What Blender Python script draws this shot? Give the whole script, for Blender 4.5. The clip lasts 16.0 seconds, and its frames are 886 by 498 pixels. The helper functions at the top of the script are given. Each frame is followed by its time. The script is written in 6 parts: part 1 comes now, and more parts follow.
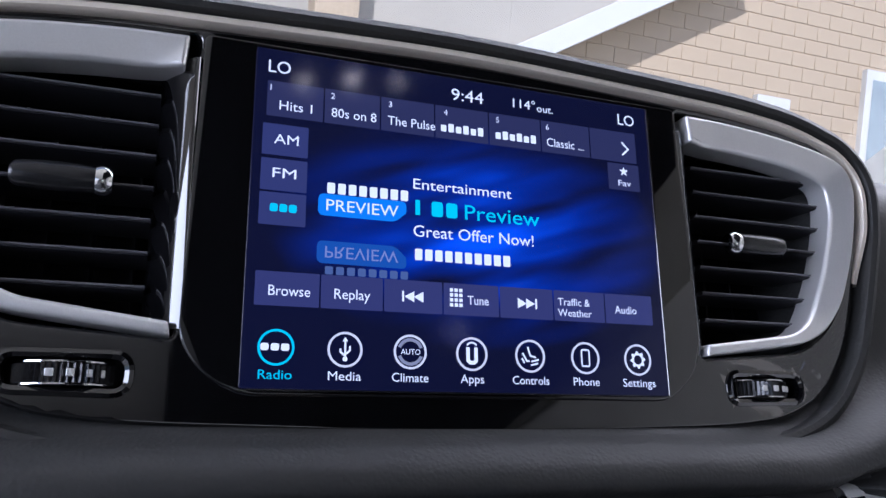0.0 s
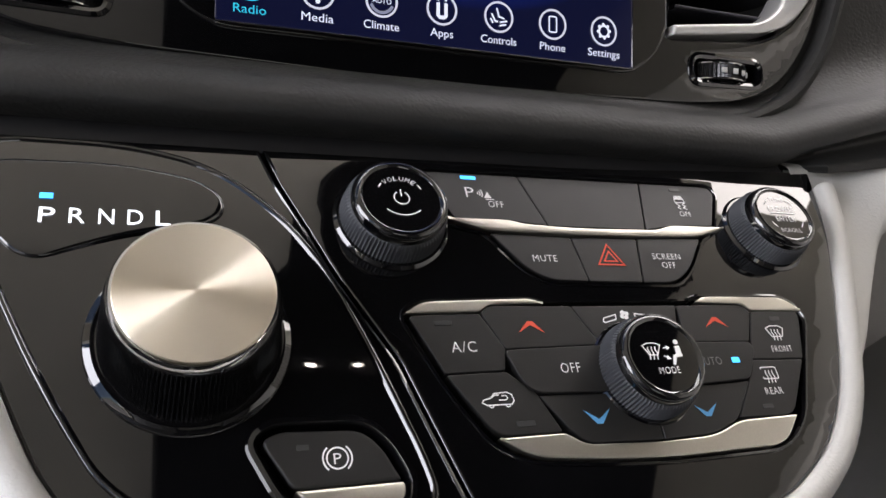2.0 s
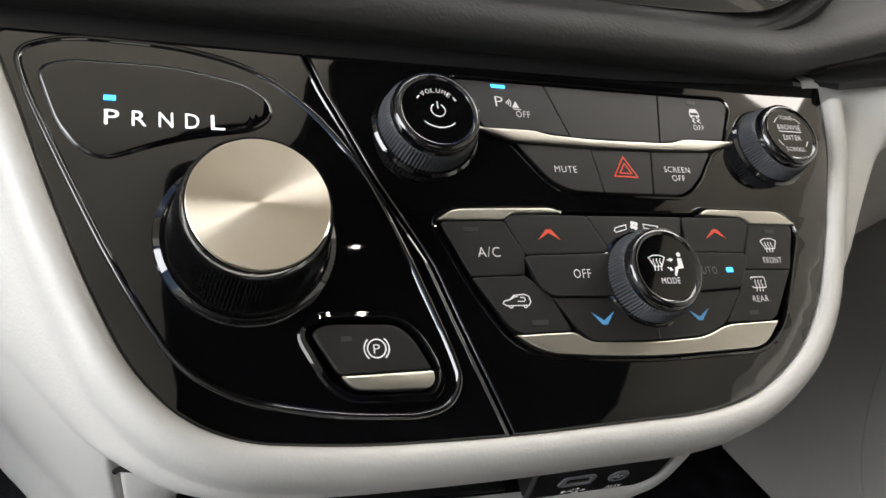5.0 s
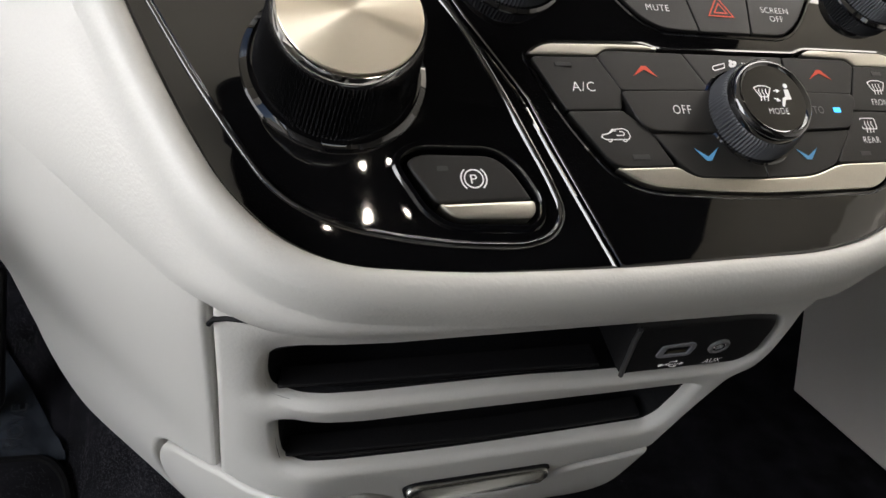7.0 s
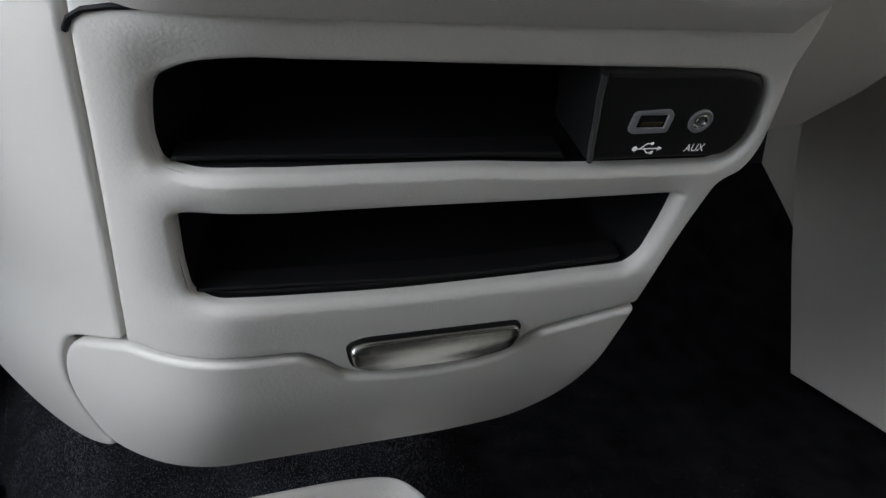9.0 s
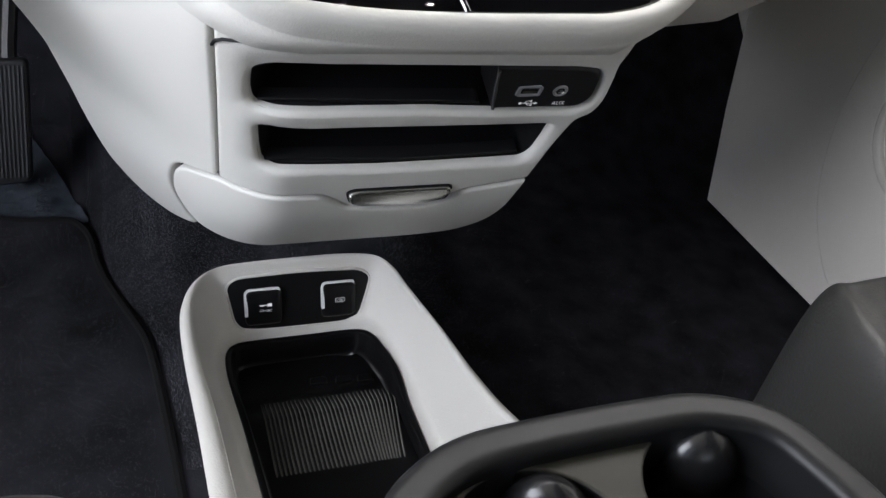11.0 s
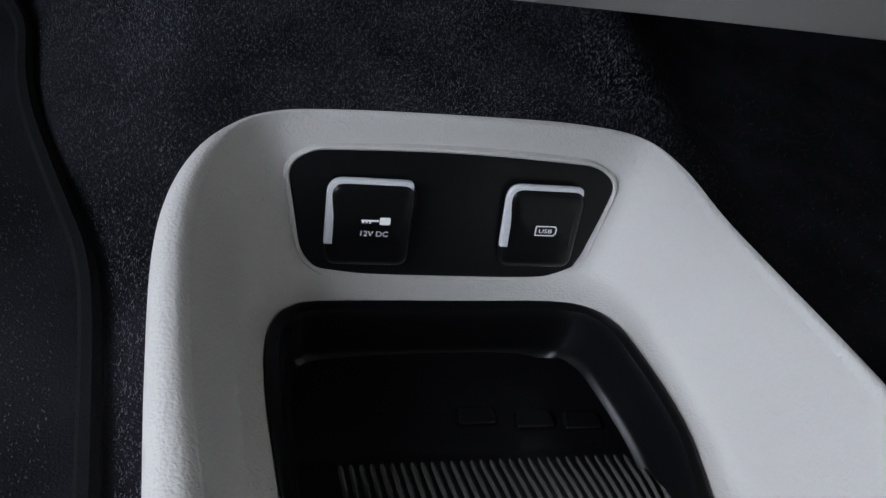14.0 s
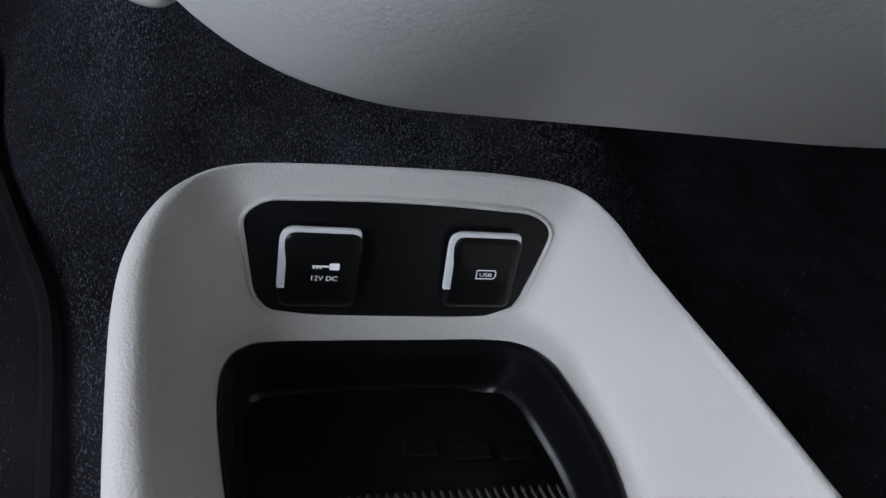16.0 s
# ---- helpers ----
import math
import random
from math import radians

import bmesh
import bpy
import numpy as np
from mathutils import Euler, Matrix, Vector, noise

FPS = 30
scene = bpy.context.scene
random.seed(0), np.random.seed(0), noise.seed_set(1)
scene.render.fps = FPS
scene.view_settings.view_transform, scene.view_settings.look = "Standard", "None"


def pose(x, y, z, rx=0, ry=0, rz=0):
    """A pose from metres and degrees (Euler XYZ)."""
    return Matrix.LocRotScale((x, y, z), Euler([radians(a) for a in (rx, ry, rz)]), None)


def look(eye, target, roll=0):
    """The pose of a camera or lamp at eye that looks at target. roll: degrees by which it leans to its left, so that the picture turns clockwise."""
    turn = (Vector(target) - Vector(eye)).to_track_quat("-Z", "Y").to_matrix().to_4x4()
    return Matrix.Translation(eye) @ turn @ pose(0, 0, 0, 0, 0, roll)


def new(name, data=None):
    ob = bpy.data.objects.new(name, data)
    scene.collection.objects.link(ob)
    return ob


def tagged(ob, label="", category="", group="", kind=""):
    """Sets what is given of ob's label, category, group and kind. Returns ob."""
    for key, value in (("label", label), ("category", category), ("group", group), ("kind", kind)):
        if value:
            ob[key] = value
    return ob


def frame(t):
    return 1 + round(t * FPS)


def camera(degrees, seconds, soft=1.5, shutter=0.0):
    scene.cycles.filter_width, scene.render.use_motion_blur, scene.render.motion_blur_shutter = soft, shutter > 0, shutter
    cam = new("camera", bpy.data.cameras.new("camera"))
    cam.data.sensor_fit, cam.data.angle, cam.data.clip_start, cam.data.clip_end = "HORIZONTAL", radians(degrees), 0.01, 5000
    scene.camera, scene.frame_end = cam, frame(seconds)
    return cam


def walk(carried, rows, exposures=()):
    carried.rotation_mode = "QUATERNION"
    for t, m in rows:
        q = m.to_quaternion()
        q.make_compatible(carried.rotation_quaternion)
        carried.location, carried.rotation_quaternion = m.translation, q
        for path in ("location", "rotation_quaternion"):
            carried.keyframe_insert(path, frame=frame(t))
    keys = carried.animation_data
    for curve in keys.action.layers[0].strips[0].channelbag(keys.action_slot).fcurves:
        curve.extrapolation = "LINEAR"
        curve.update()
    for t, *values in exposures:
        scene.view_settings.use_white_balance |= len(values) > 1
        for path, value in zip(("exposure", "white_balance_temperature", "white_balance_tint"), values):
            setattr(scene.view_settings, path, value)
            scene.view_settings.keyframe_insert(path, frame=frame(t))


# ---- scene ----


from mathutils import geometry

cam = camera(59.4, 16.0)
# seconds, eye, target, roll
PATH = [
    (0, (-0.11, 0.132, 0.653), (0.557, 2.018, 0.617), 5.1),
    (0.5, (-0.111, 0.122, 0.654), (0.549, 2.008, 0.572), 5.0),
    (1, (-0.114, 0.112, 0.642), (0.562, 1.988, 0.478), 5.1),
    (1.5, (-0.116, 0.107, 0.606), (0.567, 1.965, 0.319), 5.6),
    (2, (-0.103, 0.104, 0.592), (0.598, 1.915, 0.114), 6.5),
    (2.5, (-0.07, 0.094, 0.618), (0.66, 1.833, -0.047), 9.0),
    (3, (-0.067, 0.095, 0.631), (0.705, 1.785, -0.109), 10.8),
    (3.5, (-0.071, 0.1, 0.629), (0.723, 1.773, -0.125), 11.4),
    (4, (-0.072, 0.102, 0.626), (0.718, 1.774, -0.137), 11.3),
    (4.5, (-0.087, 0.097, 0.623), (0.689, 1.763, -0.164), 11.0),
    (4.7, (-0.108, 0.096, 0.62), (0.65, 1.76, -0.189), 10.8),
    (6.8, (-0.151, 0.097, 0.593), (0.451, 1.767, -0.329), 7.0),
    (7, (-0.137, 0.089, 0.565), (0.487, 1.772, -0.317), 6.5),
    (7.5, (-0.106, 0.084, 0.493), (0.564, 1.788, -0.312), 6.0),
    (8, (-0.099, 0.083, 0.447), (0.569, 1.821, -0.283), 4.5),
    (8.5, (-0.111, 0.087, 0.44), (0.558, 1.842, -0.246), 3.4),
    (9, (-0.113, 0.083, 0.444), (0.574, 1.837, -0.23), 3.1),
    (9.2, (-0.114, 0.081, 0.445), (0.574, 1.831, -0.237), 3.2),
    (11.3, (-0.174, -0.085, 0.604), (0.441, 1.36, -0.634), 10.7),
    (11.5, (-0.187, -0.048, 0.577), (0.42, 1.396, -0.666), 11.0),
    (12, (-0.159, 0.061, 0.471), (0.37, 1.536, -0.772), 9.6),
    (12.5, (-0.153, 0.14, 0.408), (0.347, 1.61, -0.852), 10.0),
    (13, (-0.151, 0.206, 0.36), (0.33, 1.683, -0.899), 10.7),
    (13.5, (-0.141, 0.25, 0.314), (0.336, 1.682, -0.998), 13.3),
    (14, (-0.132, 0.288, 0.275), (0.361, 1.648, -1.106), 15.7),
    (14.5, (-0.12, 0.315, 0.263), (0.361, 1.661, -1.136), 15.7),
    (15, (-0.122, 0.323, 0.261), (0.36, 1.662, -1.144), 16.1),
    (15.5, (-0.124, 0.322, 0.264), (0.393, 1.658, -1.132), 17.2),
    (16, (-0.13, 0.281, 0.303), (0.449, 1.648, -1.037), 18.0),
]
# the camera's exposure in stops and its white balance
LIGHTING = [(0.0, 0.26, 5480, 22), (1.0, 0.28, 5650, 22), (1.5, 0.28, 6300, 23), (2.0, 0.26, 6500, 18), (2.5, 0.37, 6520, 17), (3.0, 0.44, 6550, 16), (4.5, 0.42, 6620, 13), (7.0, 0.22, 6750, 14), (7.5, 0.42, 6500, 13), (9.0, 0.38, 6400, 13), (11.5, 0.85, 6300, 14), (12.5, 0.72, 6200, 14), (13.5, 0.52, 6000, 14), (16.0, 0.5, 5950, 14)]
walk(cam, [(t, look(eye, target, roll)) for t, eye, target, roll in PATH], LIGHTING)

# ---- world and light ----
world = bpy.data.worlds.new("sky")
scene.world = world
world.use_nodes = True
wn = world.node_tree.nodes
sky = wn.new("ShaderNodeTexSky")
sky.sky_type, sky.sun_disc = "NISHITA", False
sky.sun_elevation, sky.sun_rotation = radians(46), radians(159)
world.node_tree.links.new(sky.outputs[0], wn["Background"].inputs[0])
wn["Background"].inputs[1].default_value = 0.12
sun = new("sun", bpy.data.lights.new("sun", "SUN"))
sun.data.energy, sun.data.angle, sun.data.color = 3.9, radians(0.5), (1.0, 0.95, 0.87)
# the sun stands behind the car and to its left
sun.matrix_world = look((-1.6, -4.2, 4.6), (0, 0, 0))


def window_light(name, eye, target, w, h, energy, colour):
    lamp = bpy.data.lights.new(name, "AREA")
    lamp.shape, lamp.size, lamp.size_y, lamp.energy, lamp.color = "RECTANGLE", w, h, energy, colour
    ob = new(name, lamp)
    ob.matrix_world = look(eye, target)
    return ob


# daylight that the door windows and the tailgate let in
window_light("driver_door_light", (-1.30, 0.22, 0.86), (0.2, 0.28, 0.36), 1.25, 0.80, 24.0, (0.94, 0.975, 1.0))
window_light("sliding_door_light", (-0.84, -1.24, 0.82), (0.45, 0.25, 0.30), 1.0, 0.42, 1.0, (1.0, 0.97, 0.94))
window_light("passenger_window_light", (0.84, 0.10, 0.85), (0.1, 0.25, 0.62), 0.72, 0.38, 0.3, (1.0, 0.95, 0.85))
window_light("windscreen_light", (0.22, 0.60, 1.04), (0.16, 0.36, 0.5), 1.1, 0.34, 5.5, (1.0, 0.97, 0.9))
# added fill lamp inside the windscreen, aimed up to brighten the headliner
window_light("windscreen_bounce_light", (0.10, 0.62, 0.93), (0.12, 0.10, 1.13), 1.3, 0.22, 3.0, (1.0, 0.96, 0.88))
window_light("tailgate_light", (0.0, -2.9, 0.85), (0.0, 0.3, 0.8), 1.2, 0.42, 0.4, (1.0, 0.98, 0.95))

# ---- materials ----


def material(name, colour, rough=0.5, metal=0.0, bump=0.0, scale=400.0, spread=0.1, coat=0.0, glow=0.0, stain=8.0, spec=0.5, tint=None):
    """A surface with grain, broad unevenness and fine relief. spread: how far the colour wanders."""
    m = bpy.data.materials.new(name)
    m.use_nodes = True
    nt = m.node_tree
    b = nt.nodes["Principled BSDF"]
    b.inputs["Roughness"].default_value = rough
    b.inputs["Metallic"].default_value = metal
    b.inputs["Coat Weight"].default_value = coat
    b.inputs["Coat Roughness"].default_value = 0.03
    b.inputs["Specular IOR Level"].default_value = spec
    co = nt.nodes.new("ShaderNodeTexCoord")
    n1 = nt.nodes.new("ShaderNodeTexNoise")
    n1.inputs["Scale"].default_value, n1.inputs["Detail"].default_value = scale, 3
    n2 = nt.nodes.new("ShaderNodeTexNoise")
    n2.inputs["Scale"].default_value, n2.inputs["Detail"].default_value = stain, 3
    for n in (n1, n2):
        nt.links.new(co.outputs["Object"], n.inputs["Vector"])
    add = nt.nodes.new("ShaderNodeMath")
    add.operation = "ADD"
    nt.links.new(n1.outputs["Fac"], add.inputs[0])
    nt.links.new(n2.outputs["Fac"], add.inputs[1])
    half = nt.nodes.new("ShaderNodeMath")
    half.operation = "MULTIPLY"
    half.inputs[1].default_value = 0.5
    nt.links.new(add.outputs[0], half.inputs[0])
    ramp = nt.nodes.new("ShaderNodeValToRGB")
    lo = [max(0.0, c * (1 - spread)) for c in colour]
    hi = [min(1.0, c * (1 + spread)) for c in (tint or colour)]
    ramp.color_ramp.elements[0].position, ramp.color_ramp.elements[0].color = 0.32, (*lo, 1)
    ramp.color_ramp.elements[1].position, ramp.color_ramp.elements[1].color = 0.68, (*hi, 1)
    nt.links.new(half.outputs[0], ramp.inputs[0])
    nt.links.new(ramp.outputs[0], b.inputs["Base Color"])
    if bump:
        bp = nt.nodes.new("ShaderNodeBump")
        bp.inputs["Strength"].default_value, bp.inputs["Distance"].default_value = bump, 0.0006
        nt.links.new(n1.outputs["Fac"], bp.inputs["Height"])
        nt.links.new(bp.outputs[0], b.inputs["Normal"])
    if glow:
        b.inputs["Emission Color"].default_value = (*colour, 1)
        b.inputs["Emission Strength"].default_value = glow
    return m


def leather(name, colour, rough, scale=520.0, depth=0.35, spread=0.06):
    """Grained vinyl: cells with soft creases between them."""
    m = material(name, colour, rough, scale=scale * 2, spread=spread)
    nt = m.node_tree
    b = nt.nodes["Principled BSDF"]
    co = nt.nodes.new("ShaderNodeTexCoord")
    warp = nt.nodes.new("ShaderNodeTexNoise")
    warp.inputs["Scale"].default_value = scale * 0.6
    mix = nt.nodes.new("ShaderNodeVectorMath")
    mix.operation = "MULTIPLY_ADD"
    mix.inputs[1].default_value = (0.0016, 0.0016, 0.0016)
    vor = nt.nodes.new("ShaderNodeTexVoronoi")
    vor.feature = "SMOOTH_F1"
    vor.inputs["Scale"].default_value = scale
    nt.links.new(co.outputs["Object"], warp.inputs["Vector"])
    nt.links.new(warp.outputs["Color"], mix.inputs[0])
    nt.links.new(co.outputs["Object"], mix.inputs[2])
    nt.links.new(mix.outputs[0], vor.inputs["Vector"])
    bp = nt.nodes.new("ShaderNodeBump")
    bp.invert = True
    bp.inputs["Strength"].default_value, bp.inputs["Distance"].default_value = depth, 0.0005
    nt.links.new(vor.outputs["Distance"], bp.inputs["Height"])
    nt.links.new(bp.outputs[0], b.inputs["Normal"])
    return m


GLOSS = material("piano_black", (0.003, 0.003, 0.0035), 0.03, scale=60, spread=0.3, coat=1.0, spec=0.6)
BLACK = material("black_plastic", (0.012, 0.012, 0.013), 0.42, bump=0.15, scale=2500, spread=0.25)
SATIN = material("satin_black", (0.010, 0.010, 0.011), 0.25, bump=0.05, scale=2500, spread=0.2)
BUTTON = material("button_grey", (0.016, 0.0155, 0.015), 0.42, bump=0.12, scale=3000, spread=0.15)
RUBBER = material("grip_rubber", (0.055, 0.058, 0.066), 0.5, bump=0.1, scale=2500)
VOID = material("cavity_black", (0.011, 0.011, 0.0125), 0.6, bump=0.2, scale=900, spread=0.3, spec=0.1)
SLAT = material("vent_black", (0.018, 0.018, 0.022), 0.5, spec=0.3, scale=900, spread=0.3)
SILVER = material("satin_silver", (0.78, 0.74, 0.66), 0.36, metal=1.0, scale=1500, spread=0.05, bump=0.03)
TRIM = material("silver_paint", (0.74, 0.735, 0.73), 0.36, metal=0.65, scale=1500, spread=0.05, bump=0.03)
CHROME = material("chrome", (0.8, 0.8, 0.8), 0.08, metal=1.0, scale=300, spread=0.03)
STRIP = material("champagne_strip", (0.74, 0.67, 0.58), 0.36, metal=0.35, scale=800, spread=0.05)
PAD = leather("dark_leather", (0.0185, 0.0185, 0.0177), 0.55, scale=640, depth=0.35, spread=0.15)
PALE = leather("pale_vinyl", (0.60, 0.59, 0.56), 0.48, scale=900, depth=0.2, spread=0.03)
GRAINY = leather("pale_grained_vinyl", (0.61, 0.595, 0.56), 0.5, scale=820, depth=0.65, spread=0.03)
BEIGE = leather("beige_door_vinyl", (0.78, 0.74, 0.69), 0.55, scale=500, depth=0.3, spread=0.05)
SEAT = leather("grey_seat_leather", (0.030, 0.0295, 0.028), 0.42, scale=420, depth=0.5, spread=0.12)
THREAD = material("seam_thread", (0.09, 0.088, 0.084), 0.7, scale=900)
CARPET = material("black_carpet", (0.0045, 0.0045, 0.0052), 0.95, bump=1.0, scale=1400, spread=0.9, tint=(0.015, 0.015, 0.019), stain=25, spec=0.15)
MAT = material("black_carpet_mat", (0.0042, 0.0043, 0.0050), 0.95, bump=1.0, scale=1100, spread=0.8, tint=(0.012, 0.012, 0.015), stain=18, spec=0.15)
# far paler than the black pile: the fibres' sparkle is put into their colour
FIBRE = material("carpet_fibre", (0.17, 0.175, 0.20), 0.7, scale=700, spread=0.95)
HEADLINER = material("headliner_cloth", (0.62, 0.60, 0.54), 0.9, bump=0.3, scale=900)
WHITE = material("legend_white", (0.8, 0.8, 0.8), 0.5, glow=0.18, scale=900, spread=0.02)
DIM = material("legend_dim", (0.25, 0.25, 0.25), 0.5, scale=900, spread=0.02)
RED = material("legend_red", (0.72, 0.09, 0.05), 0.5, glow=0.12, scale=900, spread=0.03)
BLUE = material("legend_blue", (0.10, 0.34, 0.62), 0.5, glow=0.12, scale=900, spread=0.03)
LED = material("blue_led", (0.05, 0.48, 1.0), 0.4, glow=1.6, scale=900, spread=0.02)
LAMP_OFF = material("indicator_off", (0.05, 0.05, 0.05), 0.3, scale=900)
DOME = material("lit_lens", (1.0, 0.93, 0.80), 0.4, glow=60.0, scale=900, spread=0.02)
LIT = material("backlit_white", (0.9, 0.95, 1.0), 0.5, glow=1.1, scale=900, spread=0.02)

# ---- builders ----


def part(name, bm, mat, parent=None, label="", smooth=40):
    me = bpy.data.meshes.new(name)
    bm.normal_update()
    bm.to_mesh(me)
    bm.free()
    me.materials.append(mat)
    if smooth:
        me.shade_smooth()
        me.set_sharp_from_angle(angle=radians(smooth))
    ob = new(name, me)
    ob.parent = parent
    if smooth and len(me.polygons) > 6:
        even = ob.modifiers.new("even_normals", "WEIGHTED_NORMAL")
        even.keep_sharp, even.weight = True, 80
    if label:
        ob["label"] = label
    return ob


def thing(name, label, category, at=(0, 0, 0), group="", kind=""):
    ob = new(name)
    ob.empty_display_size = 0.02
    return tagged(ob, label, category, group, kind)


def rounded(points, r=0.003, seg=5):
    """A closed outline with rounded corners; a point may carry its own radius as a third number."""
    out, n = [], len(points)
    for i in range(n):
        p, a, b = (Vector(points[k % n][:2]) for k in (i, i - 1, i + 1))
        rr = points[i][2] if len(points[i]) > 2 else r
        u, w = (a - p), (b - p)
        d = min(rr, u.length * 0.48, w.length * 0.48)
        if d < 1e-6:
            out.append(p)
            continue
        s, e = p + u.normalized() * d, p + w.normalized() * d
        for k in range(seg + 1):
            t = k / seg
            out.append(s * (1 - t) ** 2 + p * 2 * t * (1 - t) + e * t * t)
    return out


def mm(points):
    return [(x * 0.001, y * 0.001, *[c * 0.001 for c in rest]) for x, y, *rest in points]


def circle(u, v, r, n=40, k=1.0):
    return [Vector((u + r * math.cos(2 * math.pi * i / n), v + r * k * math.sin(2 * math.pi * i / n))) for i in range(n)]


def dense(loop, step):
    out = []
    for i, p in enumerate(loop):
        q = loop[(i + 1) % len(loop)]
        p, q = Vector(p[:2]), Vector(q[:2])
        k = max(1, int((q - p).length / step))
        out += [p.lerp(q, j / k) for j in range(k)]
    return out


def area(loop):
    return 0.5 * sum(a[0] * b[1] - b[0] * a[1] for a, b in zip(loop, loop[1:] + loop[:1]))


def inset(loop, r):
    """Moves an outline to the left of its direction."""
    out, n = [], len(loop)
    for i in range(n):
        a, p, b = loop[i - 1], loop[i], loop[(i + 1) % n]
        d1, d2 = (p - a), (b - p)
        d1 = d1.normalized() if d1.length > 1e-9 else d2.normalized()
        d2 = d2.normalized() if d2.length > 1e-9 else d1
        n1, n2 = Vector((-d1.y, d1.x)), Vector((-d2.y, d2.x))
        m = n1 + n2
        m = m.normalized() if m.length > 1e-6 else n1
        out.append(p + m * (r / max(0.5, m.dot(n1))))
    return out


def within(x, y, loop):
    inside, j = False, len(loop) - 1
    for i in range(len(loop)):
        (xi, yi), (xj, yj) = loop[i], loop[j]
        if (yi > y) != (yj > y) and x < (xj - xi) * (y - yi) / (yj - yi) + xi:
            inside = not inside
        j = i
    return inside


def sheet(outer, holes, place, thick, r=0.0006, step=0.0, fine=0.0, k=3, flip=False):
    """A plate of any outline with openings, laid on a surface: place(u, v, depth) gives the point. Its edges are rounded by r."""
    loops = []
    for n, loop in enumerate([outer, *holes]):
        loop = [Vector(p[:2]) for p in loop]
        loop = [p for i, p in enumerate(loop) if (p - loop[i - 1]).length > 1e-6]
        if (area(loop) > 0) != (n == 0):
            loop.reverse()
        loops.append(dense(loop, fine) if fine else loop)
    front = [inset(loop, r) for loop in loops]
    pts = [p for loop in front for p in loop]
    edges, start = [], 0
    for loop in front:
        edges += [(start + i, start + (i + 1) % len(loop)) for i in range(len(loop))]
        start += len(loop)
    if step:
        xs, ys = [p.x for p in front[0]], [p.y for p in front[0]]
        tuples = [[(p.x, p.y) for p in loop] for loop in front]
        y = min(ys) + step * 0.5
        while y < max(ys):
            x = min(xs) + step * 0.5
            while x < max(xs):
                if within(x, y, tuples[0]) and not any(within(x, y, h) for h in tuples[1:]):
                    if min((p.x - x) ** 2 + (p.y - y) ** 2 for p in pts[:start]) > (0.4 * step) ** 2:
                        pts.append(Vector((x, y)))
                x += step
            y += step
    verts, _, faces, origin, _, _ = geometry.delaunay_2d_cdt(pts, edges, [], 0, 1e-7)
    tuples = [[(p.x, p.y) for p in loop] for loop in front]
    bm = bmesh.new()
    made = [bm.verts.new(place(p.x, p.y, 0.0)) for p in verts]
    at = {}
    for i, ids in enumerate(origin):
        for o in ids:
            at[o] = made[i]
    for f in faces:
        cx, cy = sum(verts[i].x for i in f) / 3, sum(verts[i].y for i in f) / 3
        if within(cx, cy, tuples[0]) and not any(within(cx, cy, h) for h in tuples[1:]):
            try:
                bm.faces.new([made[i] for i in f])
            except ValueError:
                pass
    start = 0
    for loop, inner in zip(loops, front):
        n = len(loop)
        ring = [at.get(start + i) for i in range(n)]
        levels = [(r * (1 - math.sin(a)), r * (1 - math.cos(a))) for a in (math.pi / 2 * j / k for j in range(1, k + 1))] if r > 0 else []
        for off, depth in levels + [(0.0, thick)]:
            shape = inset(loop, off) if off > 0 else loop
            nxt = [bm.verts.new(place(p.x, p.y, depth)) for p in shape]
            for i in range(n):
                j = (i + 1) % n
                if ring[i] and ring[j] and ring[i] is not ring[j]:
                    try:
                        bm.faces.new((ring[j], ring[i], nxt[i], nxt[j]))
                    except ValueError:
                        pass
            ring = nxt
        start += n
    loose = [v for v in bm.verts if not v.link_faces]
    bmesh.ops.delete(bm, geom=loose, context="VERTS")
    if flip:
        bmesh.ops.reverse_faces(bm, faces=bm.faces)
    return bm


def loft(rings, closed=True, caps=False):
    """A skin over rings of equally many points."""
    bm = bmesh.new()
    rows = [[bm.verts.new(p) for p in ring] for ring in rings]
    n = len(rows[0])
    for a, b in zip(rows, rows[1:]):
        for i in range(n if closed else n - 1):
            j = (i + 1) % n
            bm.faces.new((a[i], a[j], b[j], b[i]))
    if caps:
        bm.faces.new(list(reversed(rows[0])))
        bm.faces.new(rows[-1])
    return bm


def tube(path, r, sides=8, loop=False):
    """A round bar along a path."""
    path = [Vector(p) for p in path]
    n, rings = len(path), []
    side = None
    for i, p in enumerate(path):
        a = path[i - 1] if (i or loop) else p
        b = path[(i + 1) % n] if (i < n - 1 or loop) else p
        d = (b - a).normalized()
        if side is None:
            side = d.orthogonal().normalized()
        side = (side - d * side.dot(d)).normalized()
        up = d.cross(side)
        rings.append([p + (side * math.cos(2 * math.pi * k / sides) + up * math.sin(2 * math.pi * k / sides)) * r for k in range(sides)])
    if loop:
        rings.append(rings[0])
    return loft(rings, True, not loop)


def turned(profile, place, n=48, tooth=0.0, teeth=0):
    """A turned body: profile of (radius, height); place(u, v, depth) sets it on a plane."""
    rings = []
    for row in profile:
        rad, h = row[:2]
        notch = tooth if len(row) > 2 and row[2] else 0.0
        rings.append([place((rad - (notch if teeth and i % 2 else 0)) * math.cos(2 * math.pi * i / n), (rad - (notch if teeth and i % 2 else 0)) * math.sin(2 * math.pi * i / n), -h) for i in range(n)])
    bm = loft(rings, True, False)
    bm.verts.ensure_lookup_table()
    if profile[-1][0] > 1e-5:
        bm.faces.new([bm.verts[(len(profile) - 1) * n + i] for i in range(n)])
    return bm


